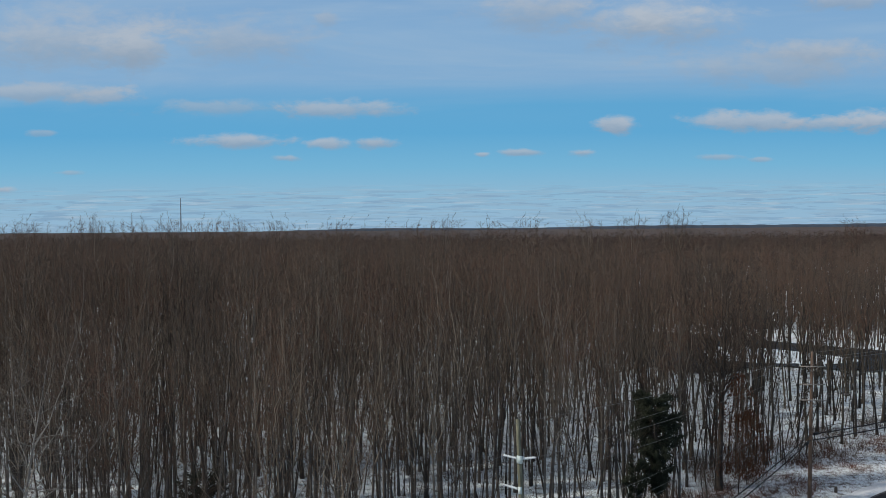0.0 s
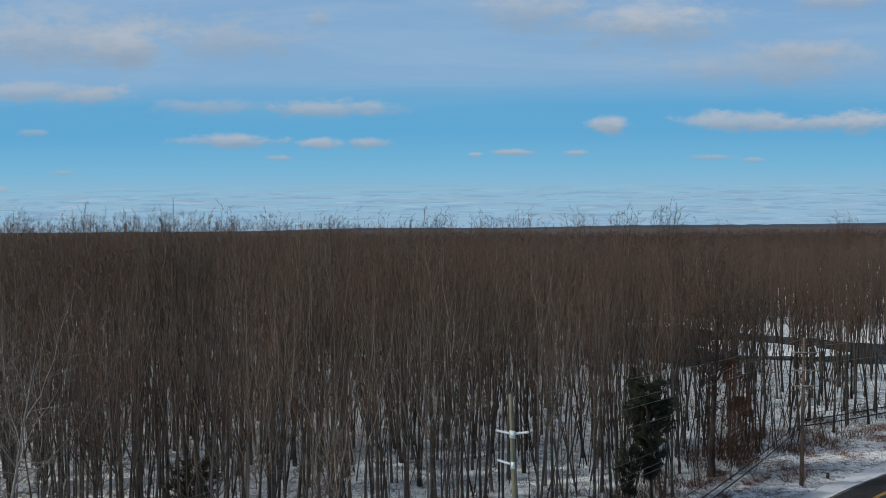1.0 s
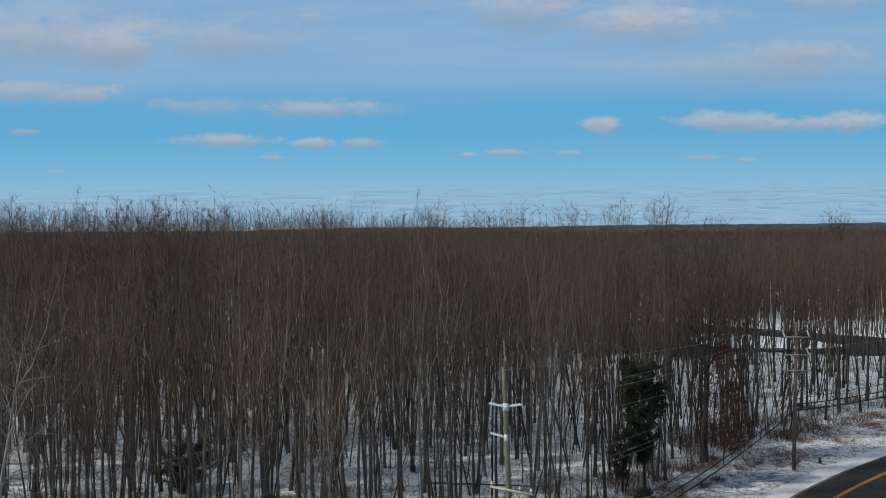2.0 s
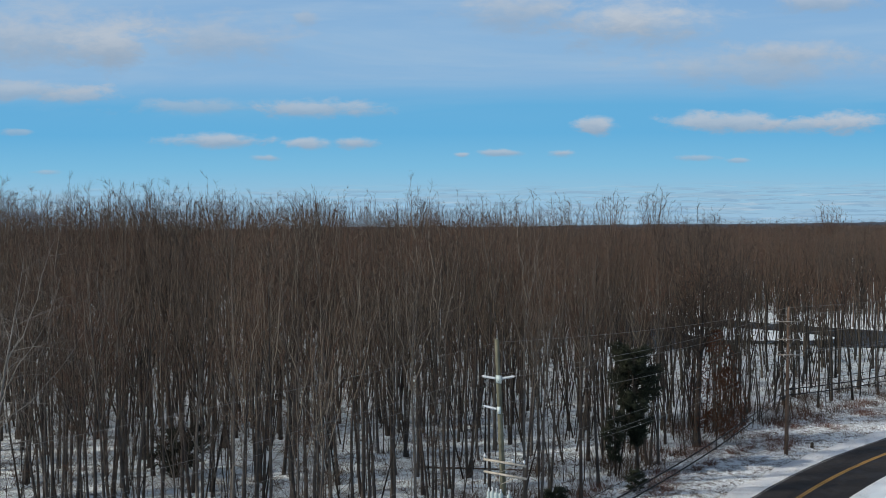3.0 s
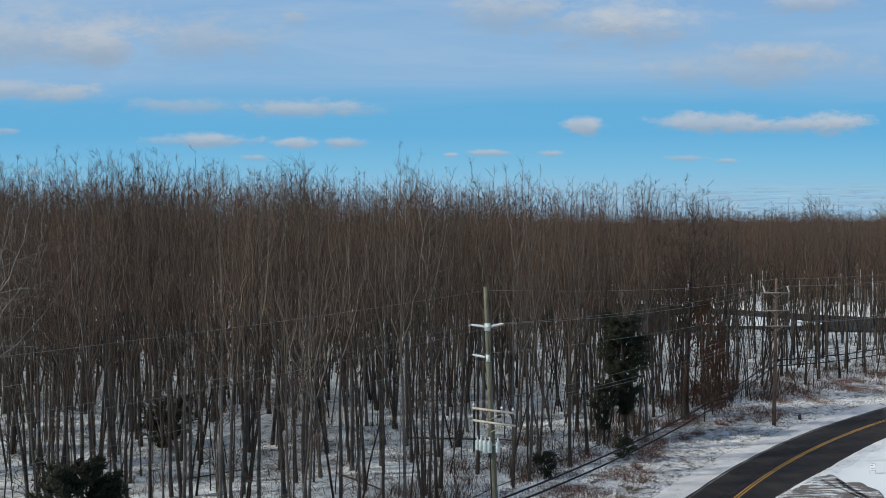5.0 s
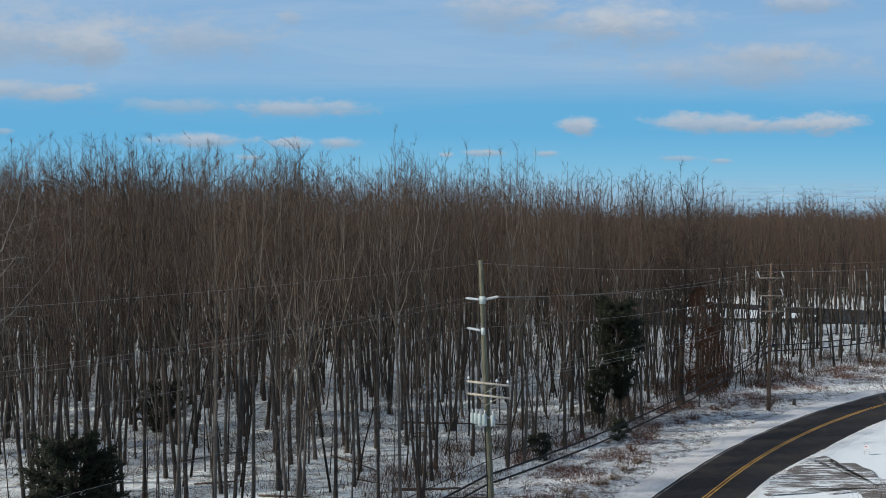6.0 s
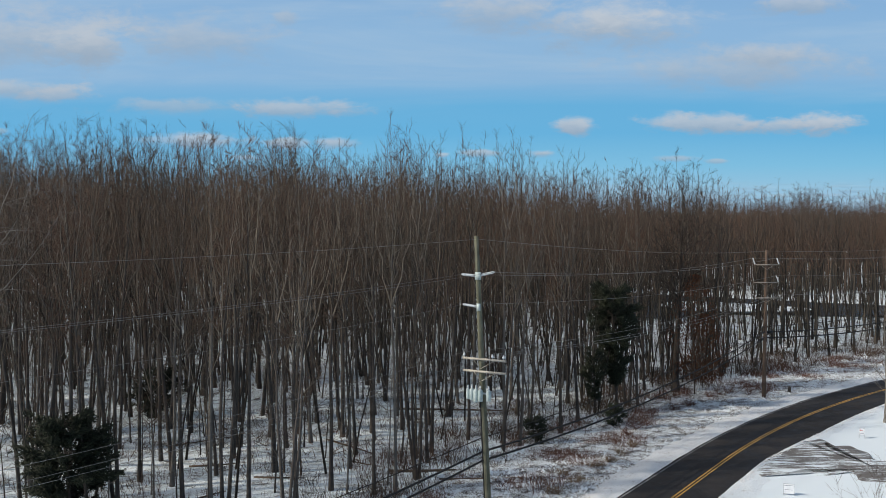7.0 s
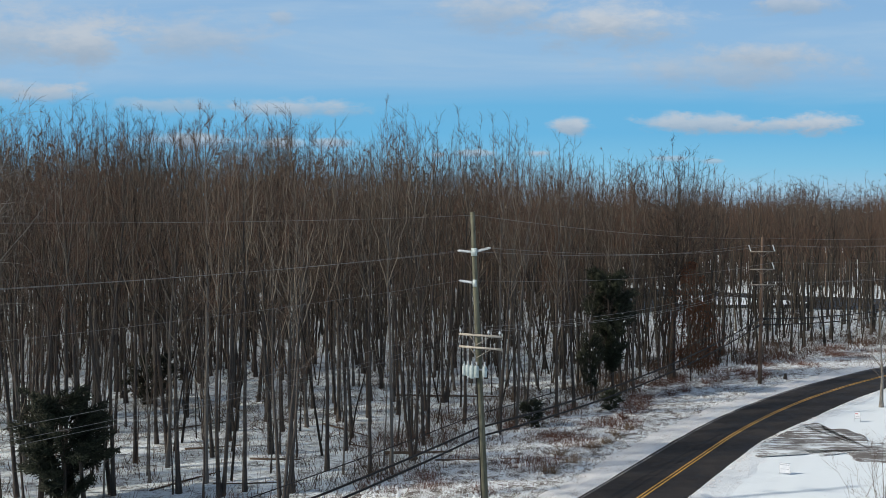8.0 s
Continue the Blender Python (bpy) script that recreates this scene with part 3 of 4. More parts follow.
def build_woods():
    first = [tree_thing("woodland_tree", s, MATS, pose(0, 0, -200), WOODS_LABEL, group="trees of the wood") for s in NEAR_KINDS]
    rng = random.Random(5)
    used = [False] * len(first)
    spots = [(x, y, w, 0.0) for x, y, w in FRONT]
    for x, y, a, b in wood_spots(63, 122, 4.75, 21):
        if all((x - fx) ** 2 + (y - fy) ** 2 > 6.0 for fx, fy, _ in FRONT) and not (y < 80 and x > -14 and a < 0.45):
            spots.append((x, y, 0.62 + 0.55 * a, b))
    for i, (x, y, w, _) in enumerate(spots[:300]):
        k = rng.randrange(len(first)) if w < 1.4 else 3
        size = treetops(x) * (0.91 + 0.09 * min(1.0, max(0.0, w - 0.45)) + rng.uniform(-0.04, 0.03)) / NEAR_HEIGHTS[k]
        size *= min(1.0, 0.83 + 0.17 * max(0.0, y - 62) / 36)
        if 22 < x < 46 and y < 132:
            size *= 0.86
        m = place_at(x, y, rng.uniform(0, 360), 1, 1, rng.gauss(0, 1.4)) @ Matrix.Diagonal((0.7 * size + 0.3 * w, 0.7 * size + 0.3 * w, size, 1))
        if not used[k]:
            used[k] = True
            first[k].matrix_basis = m
        else:
            copy_thing(first[k], m)


    emergent = {}
    for far, thick, x, y in ((False, 1.15, -33, 100), (True, 1.5, 90, 290)):
        shapes = grow(63 + far, 30.0, 0.26, 0.50, 4.3, leaders=14, limbs=6, subs=8, twigs=9, thick=thick * 0.9, sides=5, dome=0.13)
        emergent[far] = tree_thing("woodland_tree", shapes, MATS, place_at(x, y, 0, 1.05), "tall bare tree standing above the rest of the wood", group="trees of the wood")
    # taller ones whose crowns stand above the rest: x, y, height
    for x, y, tall in ((2.5, 260, 33.5), (24, 258, 33.5), (35, 232, 33), (47, 222, 33.2), (61, 236, 34.5), (-10, 300, 32.5), (133, 302, 32.5), (-43, 121, 31.0),
                       (-31, 107, 31.6), (-26, 101, 31.8), (-23, 112, 31.0), (-18, 121, 31.0), (-13, 141, 31), (-36, 116, 31),
                       (-50, 118, 31.2), (-56, 130, 31.5), (-46, 103, 30.8), (-40, 97, 30.7), (-62, 142, 31.6), (-99, 222, 33.2), (-90, 228, 33.0),
                       (-82, 218, 33.4), (-73, 226, 33.3), (-66, 221, 33.6), (-58, 232, 33.3), (-50, 224, 33.0), (-39, 230, 33.2), (-28, 240, 32.8), (12, 250, 33.0)):
        far = y > 200
        copy_thing(emergent[far], place_at(x, y, rng.uniform(0, 360), tall / 30.0 * (1.25 if far else 1.05), 0.79 if far else 0.90))


build_woods()


# the wood goes on behind: many plain trees in one mesh
def as_arrays(shapes):
    v, f, tone = [], [], []
    for k, s in enumerate(shapes):
        at = len(v)
        v += [tuple(p) for p in s.v]
        for q in s.f:
            for i in range(1, len(q) - 1):
                f.append((at + q[0], at + q[i], at + q[i + 1]))
                tone.append(0 if k == 0 and len(shapes) > 1 else 1)
    return np.array(v, dtype=np.float32), np.array(f, dtype=np.int32), np.array(tone, dtype=np.int32)


def merged(name, kinds, spots, mat, size_of, label):
    """One mesh out of many scattered copies of a few shapes."""
    vs, fs, tones, at = [], [], [], 0
    for x, y, a, b in spots:
        v, f, tone = kinds[int(a * 997) % len(kinds)]
        s, tall = size_of(x, y, b)
        c, n = math.cos(a * 6.28) * s, math.sin(a * 6.28) * s
        z = ground_z(x, y) if y < 300 else 0.0
        vs.append(np.stack([v[:, 0] * c - v[:, 1] * n + x, v[:, 0] * n + v[:, 1] * c + y, v[:, 2] * tall + z], 1))
        fs.append(f + at)
        tones.append(tone)
        at += len(v)
    v, f = np.concatenate(vs), np.concatenate(fs)
    me = bpy.data.meshes.new(name)
    me.vertices.add(len(v))
    me.vertices.foreach_set("co", v.ravel())
    me.loops.add(f.size)
    me.loops.foreach_set("vertex_index", f.ravel())
    me.polygons.add(len(f))
    me.polygons.foreach_set("loop_start", np.arange(0, f.size, 3, dtype=np.int32))
    me.polygons.foreach_set("loop_total", np.full(len(f), 3, dtype=np.int32))
    me.materials.append(STEM_BARK)
    me.materials.append(mat)
    me.polygons.foreach_set("material_index", np.concatenate(tones))
    me.update(calc_edges=True)
    return tagged(new(name, me), label, "trees", kind="stuff")


def open_land(x, y):
    """Thinly wooded wet land beyond the pond, in belts."""
    return x > 48 + 0.10 * (y - 230) and 225 < y < 660 and noise.noise((x * 0.006, y * 0.020, 4)) > -0.12


def thinned(spots, keep):
    return [s for s in spots if not open_land(s[0], s[1]) or (s[2] * 31) % 1 < keep]


MID_KINDS = [as_arrays(grow(30 + i, 28.6 + i * 0.5, 0.18, 0.48, 3.6, leaders=7, limbs=1, subs=4, twigs=4, sides=3, thick=1.5)) for i in range(5)]
BACK_KINDS = [as_arrays(fan_tree(90 + i, 28.6 + i * 0.5, 0.22, 9, 10, 3.9, 0.030)) for i in range(6)]
FAR_KINDS = [as_arrays(fan_tree(40 + i, 28.6 + i * 0.5, 0.24, 8, 8, 4.2, 0.050)) for i in range(6)]
LAST_KINDS = [as_arrays(fan_tree(50 + i, 27.6 + i, 0.4, 5, 3, 5.0, 0.14)) for i in range(4)]


def size_behind(x, y, b):
    return 0.95 + 0.3 * b, treetops(x) / 29.6 * (0.95 + 0.07 * b ** 2)


def size_far(x, y, b):
    return 1.15 + 0.4 * b, 0.86 + 0.13 * b ** 2 + 0.03 * min(1, max(0, (x - 60) / 60))


def size_last(x, y, b):
    return 2.4 + b, 0.84 + 0.2 * b ** 3


merged("woods_behind", MID_KINDS, wood_spots(122, 205, 4.9, 31, 0.56), GREY_TWIG, size_behind, "bare brown trees of the wood further back")
merged("woods_further_back", BACK_KINDS, thinned(wood_spots(206, 300, 5.8, 28, 0.54), 0.72), GREY_TWIG, size_far, "bare brown trees of the wood beyond")
merged("woods_far", FAR_KINDS, thinned(wood_spots(301, 450, 6.2, 32, 0.54), 0.55), FAR_TWIG, size_far, "bare brown treetops of the far wood")
merged("woods_horizon", LAST_KINDS, thinned(wood_spots(452, 800, 10.0, 33, 0.54), 0.4), FAR_TWIG, size_last, "brown band of woods towards the horizon")


# unseen trees out to the side, added to throw shade on the wood floor
SIDE_KINDS = [as_arrays(fan_tree(45 + i, 28 + i, 0.24, 9, 7, 4.0, 0.045)) for i in range(3)]
side = [(x, y, p, q) for x, y, p, q in wood_spots(58, 190, 6.5, 35, 1.35) if x < -0.60 * y - 6]
merged("woods_beside", SIDE_KINDS, side, TWIG, size_behind, "unseen bare trees off to the side, added to shade the wood floor")


def thin_stem(seed, height, r0, twigs):
    random.seed(seed)
    sh = Shape()
    line = bent(Vector((0, 0, 0)), UP + Vector((random.uniform(-0.12, 0.12), random.uniform(-0.12, 0.12), 0)), height, 4, 0.03, 0.06)
    sh.tube(line, [r0, r0 * 0.8, r0 * 0.6, r0 * 0.35, 0.008], 3, False)
    for _ in range(twigs):
        p, d = along(line, random.uniform(0.25, 0.98))
        sh.spike(p, p + around(d, random.uniform(0.4, 1.1), random.random() * 6.28) * random.uniform(0.5, 1.8), r0 * 0.22)
    return [sh]


STEM_KINDS = [as_arrays(thin_stem(100 + i, 7 + 1.6 * i, 0.035 + 0.008 * i, 14)) for i in range(6)]
stems = [s for s in wood_spots(120, 205, 3.7, 39, 0.53) if s[0] < 0.12 * s[1]]
stems += [s for s in wood_spots(94, 128, 2.7, 29, 0.53, 14.5) if s[0] > 17]
stems += wood_spots(70, 96, 5.4, 36, 0.53, 17.5) + wood_spots(96, 122, 4.5, 30, 0.53, 17.5) + wood_spots(122, 205, 3.5, 37, 0.53)
merged("young_growth", STEM_KINDS, stems, STEM_BARK, lambda x, y, q: (0.8 + q + y * 0.003, 0.7 + 0.7 * q), "thin young stems between the trees")
FAR_STEMS = [as_arrays(fan_tree(120 + i, 15 + 3 * i, 0.11, 2, 2, 1.6, 0.05)) for i in range(4)]
far_stems = [s for s in thinned(wood_spots(205, 345, 3.4, 38, 0.53) + wood_spots(345, 480, 4.4, 48, 0.53), 0.6) if s[0] > -0.12 * s[1]]
merged("far_young_growth", FAR_STEMS, far_stems, FAR_TWIG, lambda x, y, q: (0.9 + 0.8 * q, 0.8 + 0.5 * q), "thin stems under the far trees")


def brush_clump(seed):
    random.seed(seed)
    sh = Shape()
    for _ in range(16):
        p = Vector((random.gauss(0, 1.1), random.gauss(0, 1.1), 0))
        d = Vector((random.gauss(0, 0.7), random.gauss(0, 0.7), random.uniform(0.5, 1.0)))
        sh.spike(p, p + d * random.uniform(0.6, 2.4), 0.028)
    return [sh]


CLUMP_KINDS = [as_arrays(brush_clump(140 + i)) for i in range(6)]
clumps = [s for s in wood_spots(84, 205, 4.0, 43, 0.53) if noise.noise((s[0] * 0.06, s[1] * 0.06, 5)) > -0.15]
clumps += [s for s in wood_spots(205, 320, 3.6, 44, 0.53) if s[0] > 15 and s[2] < 0.75 and not open_land(s[0], s[1])]
merged("tangled_brush", CLUMP_KINDS, clumps, GREY_TWIG, lambda x, y, q: (0.8 + 0.7 * q + (0.4 if y > 205 else 0), 0.6 + 0.6 * q + (0.6 if y > 205 else 0)), "tangled bare brush on the wood floor")
flooded = [(random.Random(i).uniform(46, 128), random.Random(i + 999).uniform(194, 262), random.Random(i + 5).random(), random.Random(i + 77).random()) for i in range(330)]
merged("flooded_stems", STEM_KINDS, [s for s in flooded if in_pond(s[0], s[1])], STEM_BARK, lambda x, y, q: (1.3 + q, 0.8 + 0.9 * q), "thin stems standing in the pond")


def build_canopy():
    """The tops of the woods further off, one brown sheet of crowns to the foot of the ridge."""
    xs, sh = np.linspace(-2600, 2600, 420), Shape()
    ys = [760 * 1.045 ** k for k in range(37)]
    for j, y in enumerate(ys):
        for x in xs:
            z = 21.0 + 3.0 * noise.noise((x * 0.004, y * 0.004, 2)) + 3.2 * noise.noise((x * 0.055, y * 0.03, 6)) + random.Random(int(x * 7 + y)).uniform(-1.5, 1.5)
            sh.v.append(Vector((x, y, z if j else -1.0)))
    n = len(xs)
    sh.f = [(j * n + i, j * n + i + 1, (j + 1) * n + i + 1, (j + 1) * n + i) for j in range(len(ys) - 1) for i in range(n - 1)]
    lone("far_canopy", sh, FAR_TWIG, "brown treetops of the distant woods", "backdrop", kind="structure", smooth=False)


build_canopy()


def build_ridge():
    """A low wooded ridge where the land meets the sky."""
    sh, n = Shape(), 260
    for i in range(n):
        x = -2600 + 5200 * i / (n - 1)
        h = 31 + 7 * noise.noise((x * 0.0012, 0, 7)) + 3 * noise.noise((x * 0.02, 0, 3)) + 1.5 * noise.noise((x * 0.09, 0, 3)) + 4 * min(1, max(0, (x - 300) / 400)) - 9 * min(1, max(0, (-x - 350) / 500))
        for y, z in ((3700, -1), (3800, h * 0.9), (3900, h), (4100, -1)):
            sh.v.append(Vector((x, y, z)))
    for i in range(n - 1):
        for k in range(3):
            a = i * 4 + k
            sh.f.append((a, a + 4, a + 5, a + 1))
    # The blue of distance haze is put into the woods' colour.
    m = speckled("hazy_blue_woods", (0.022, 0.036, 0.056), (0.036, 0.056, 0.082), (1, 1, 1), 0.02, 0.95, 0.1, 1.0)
    lone("ridge", sh, m, "distant wooded ridge on the horizon, blue-grey from painted haze", "backdrop", kind="structure")


build_ridge()

# the broad dark oak at the roadside end of the wood
tree_thing("oak_tree", grow(61, 28.3, 0.42, 0.38, 6.4, leaders=22, limbs=12, subs=11, twigs=8, thick=1.2, dome=0.20, fork_to=0.66, stubs=9), (DARK_BARK, DARK_BARK, DARK_TWIG),
           place_at(32.7, 109.5, 200, 1.0), "broad dark bare oak with a spreading fan-shaped crown", "tree")
# pale trees with drooping outer boughs close to the lane
tree_thing("birch_tree", grow(62, 27.0, 0.17, 0.60, 4.8, leaders=6, limbs=16, subs=8, twigs=6, droop=0.22, thick=0.7), (PALE_BARK, PALE_BARK, PALE_TWIG),
           Matrix.Translation((-25.6, 53.4, 0.0)) @ pose(0, 0, 0, 2, 11, 10), "pale-barked bare tree with drooping outer branches", "tree")


def build_saplings():
    label = "thin bare sapling among the larger trees"
    kinds = [grow(70 + i, 11 + 3.5 * i, 0.055 + 0.015 * i, 0.30, 1.9, leaders=2, limbs=7, subs=2, twigs=2, sides=4, thick=0.8) for i in range(3)]
    first = [tree_thing("sapling", s, MATS, pose(0, 0, -200), label, "sapling", "saplings of the wood") for s in kinds]
    rng, used = random.Random(9), [False] * 3
    for x, y, a, b in wood_spots(62, 112, 5.0, 41, 0.52, 16.0)[:190]:
        k = rng.randrange(3)
        m = place_at(x, y, rng.uniform(0, 360), 0.8 + 0.5 * b, 1.0, rng.uniform(-4, 4))
        if not used[k]:
            used[k] = True
            first[k].matrix_basis = m
        else:
            copy_thing(first[k], m)


build_saplings()


# ---------------------------------------------------------------- evergreens, brush and fallen wood
def evergreen(name, x, y, height, low, width, count, seed, label):
    """Sprays of dark needles on short boughs round a stem, with gaps."""
    random.seed(seed)
    stem, crown = Shape(), Shape()
    line = bent(Vector((0, 0, -0.2)), UP, height * 0.97, 6, 0.05, 0.03)
    stem.tube(line, [0.03 + height * 0.013 * (1 - i / 6.5) for i in range(7)], 6)
    boughs = Shape()
    for i in range(count):
        u = low + (1 - low) * (i + random.random()) / count
        a, _ = along(line, min(1, u))
        full = math.sin(math.pi * min(1, 0.16 + 0.84 * (1 - u) / (1 - low))) ** 0.6
        long = width * full * random.uniform(0.35, 1.25)
        turn = random.random() * 6.28
        if noise.noise((math.cos(turn) * 1.3, math.sin(turn) * 1.3, u * 5 + seed)) < -0.12:
            continue
        out = Vector((math.cos(turn), math.sin(turn), random.uniform(-0.1, 0.45))).normalized()
        pts = bent(a, out, long, 3, 0.08, 0.12)
        boughs.tube(pts, [0.025, 0.018, 0.012, 0.006], 3, False)
        for _ in range(int(18 + 20 * long)):
            c, d = along(pts, random.uniform(0.25, 1.0) ** 0.7)
            c = c + Vector((random.gauss(0, 0.14), random.gauss(0, 0.14), random.gauss(0, 0.12)))
            t = (around(d, random.uniform(0.2, 1.3), random.random() * 6.28) + UP * 0.1).normalized()
            crown.spike(c, c + t * random.uniform(0.2, 0.6), random.uniform(0.035, 0.075))
    ob = holder(name, place_at(x, y, seed * 37, 1.0), label, "evergreen")
    part("trunk", stem, DARK_BARK, ob)
    part("branchwork", boughs, DARK_BARK, ob)
    part("crown", crown, EVERGREEN, ob)
    return ob


evergreen("cedar_tree", 23.2, 98.5, 13.4, 0.24, 2.7, 360, 1, "dark green ragged cedar at the wood's edge")
evergreen("cedar_tree", 20.6, 97.0, 7.0, 0.22, 1.3, 90, 2, "small dark green cedar beside a taller one")
evergreen("holly_bush", -21.2, 63.6, 7.6, 0.02, 3.2, 330, 3, "dark glossy evergreen holly under the trees")
evergreen("holly_bush", -25.0, 99.0, 5.2, 0.02, 2.8, 150, 4, "dark evergreen holly deep in the wood")
evergreen("holly_bush", 12.6, 84.6, 2.6, 0.03, 1.0, 40, 5, "small evergreen shrub at the wood's edge")
evergreen("holly_bush", 21.3, 91.5, 2.3, 0.03, 1.0, 36, 6, "small evergreen shrub by the trees")


def leafy_sapling(x, y, height, seed):
    ob = tree_thing("beech_sapling", grow(seed, height, 0.09, 0.18, 2.6, leaders=3, limbs=14, subs=4, twigs=4, sides=4), (DARK_BARK, LIMB_BARK, TWIG), place_at(x, y, 20, 1.0),
                    "young beech with rusty dead leaves clinging on", "tree")
    random.seed(seed)
    leaves = Shape()
    for _ in range(4200):
        h = random.uniform(0.12, 0.97)
        r = 3.4 * math.sqrt(random.random()) * math.sin(math.pi * min(1, 0.12 + h * 0.85))
        turn = random.random() * 6.28
        c = Vector((math.cos(turn) * r, math.sin(turn) * r, h * height))
        if noise.noise(c * 0.7) < -0.05:
            continue
        leaves.spike(c, c + Vector((random.uniform(-0.1, 0.1), random.uniform(-0.1, 0.1), -0.18)), 0.055)
    part("leaves", leaves, DEAD_LEAF, ob, "rusty dead leaves")


leafy_sapling(34.4, 107.6, 14.5, 81)
leafy_sapling(36.6, 111.5, 9.5, 82)


def tufts(name, mat, label, count, seed, near, far, height, s0, s1, need=0.0, spread=0.5):
    """Blades or stalks in clumps along the left of the road, between two offsets."""
    random.seed(seed)
    sh = Shape()
    while count > 0:
        s, o = random.uniform(s0, s1), random.uniform(near, far)
        h = ROAD_HEADING - ROAD_BEND * max(0.0, s - BEND_FROM)
        i = min(range(len(ROAD)), key=lambda k: abs(ROAD[k][2] - s))
        p = ROAD[i][0] + Vector((-math.sin(h), math.cos(h))) * o + Vector((math.cos(h), math.sin(h))) * (s - ROAD[i][2])
        if noise.noise((p.x * 0.22, p.y * 0.22, seed)) < need:
            count -= 0.05
            continue
        for _ in range(random.randint(5, 12)):
            b = Vector((p.x + random.gauss(0, spread), p.y + random.gauss(0, spread), 0.02))
            t = Vector((random.gauss(0, 0.35), random.gauss(0, 0.35), 1)).normalized() * height * random.uniform(0.4, 1.2)
            sh.spike(b, b + t, random.uniform(0.010, 0.02) * (1 + 0.3 * height))
        count -= 1
    lone(name, sh, mat, label, "grass", kind="stuff")


tufts("dry_grass", DRY_GRASS, "dry tan grass standing through the snow", 1200, 1, 5.8, 16, 0.36, -20, 90, -0.05)
tufts("russet_brush", BRUSH, "russet brush and brambles on the verge", 1300, 2, 8.0, 18, 0.85, -20, 85, 0.16)
tufts("edge_thicket", TWIG, "tangled bare thicket along the edge of the wood", 900, 4, 14.5, 26, 1.8, -10, 105, 0.08, 0.8)
tufts("undergrowth", TWIG, "thin bare undergrowth on the wood floor", 1400, 3, 15, 50, 1.2, -60, 90, -0.05, 0.7)


def roadside_bush(x, y, width, height, seed, mat, label):
    """A low bare bush: many arching stems from one foot, each with side twigs."""
    random.seed(seed)
    stems, fine = Shape(), Shape()
    for _ in range(26):
        turn, out = random.random() * 6.28, random.random() ** 0.6
        a = Vector((random.gauss(0, 0.12 * width), random.gauss(0, 0.12 * width), -0.05))
        pts = bent(a, Vector((math.cos(turn) * out * width, math.sin(turn) * out * width, height)), height * random.uniform(0.6, 1.15), 3, -0.03, 0.14)
        stems.tube(pts, [0.016, 0.012, 0.008, 0.003], 3, False)
        for _ in range(11):
            p, d = along(pts, random.uniform(0.25, 1.0))
            fine.spike(p, p + around(d, random.uniform(0.4, 1.1), random.random() * 6.28) * random.uniform(0.2, 0.55), 0.010)
    ob = holder("roadside_bush", pose(x, y, 0.02), label, "bush", "bushes on the verge")
    part("branchwork", stems, mat, ob)
    tagged(part("crown", fine, mat, ob), kind="stuff")


for n, (x, y, w, h) in enumerate(((38.6, 107.4, 2.0, 1.7), (37.0, 106.2, 1.7, 1.4), (40.4, 106.6, 1.7, 1.9), (42.2, 106.9, 1.4, 1.5), (35.5, 104.9, 1.5, 1.2), (31.5, 100.6, 1.5, 1.2),
                                  (29.4, 98.4, 1.3, 1.1), (23.1, 89.5, 1.7, 1.4), (24.5, 91.2, 1.4, 1.2), (21.5, 87.2, 1.3, 1.0))):
    roadside_bush(x, y, w, h, 300 + n, BRUSH, "low russet bare bush on the snowy verge")
for n, (x, y, w, h) in enumerate(((17.8, 77.6, 1.3, 0.8), (16.4, 76.0, 1.1, 0.7), (19.4, 80.3, 1.2, 0.8), (14.0, 71.6, 1.2, 0.9), (11.6, 68.6, 1.3, 1.0), (21.0, 82.6, 1.0, 0.7), (13.2, 73.8, 1.1, 1.0))):
    roadside_bush(x, y, w, h, 330 + n, DRY_GRASS, "clump of tan dry weeds on the snowy verge")


def clods():
    """Small lumps of ploughed snow along both edges of the road."""
    random.seed(8)
    sh = Shape()
    for _ in range(4200):
        p, h, s = random.choice(ROAD[90:230])
        edge = 1.05 * min(1.0, max(0.0, (32 - s) / 14)) - 3.85
        o = random.choice((max(3.8, random.gauss(4.3, 0.5)), random.gauss(5.9, 0.7), edge - abs(random.gauss(0, 0.35))))
        q = p + Vector((-math.sin(h), math.cos(h))) * o + Vector((math.cos(h), math.sin(h))) * random.random()
        r = random.uniform(0.03, 0.10) * random.uniform(0.6, 1.2)
        at = len(sh.v)
        for d in ((1, 0, 0), (0, 1, 0), (-1, 0, 0), (0, -1, 0), (0, 0, 1)):
            k = random.uniform(0.7, 1.4) * r
            sh.v.append(Vector((q.x + d[0] * k, q.y + d[1] * k, 0.10 + max(0, d[2]) * k + random.uniform(-0.02, 0.05))))
        for i in range(4):
            sh.f.append((at + i, at + (i + 1) % 4, at + 4))
    lone("snow_clods", sh, PLOUGHED_SNOW, "small clods of ploughed snow along the road", "snow", kind="stuff")


clods()


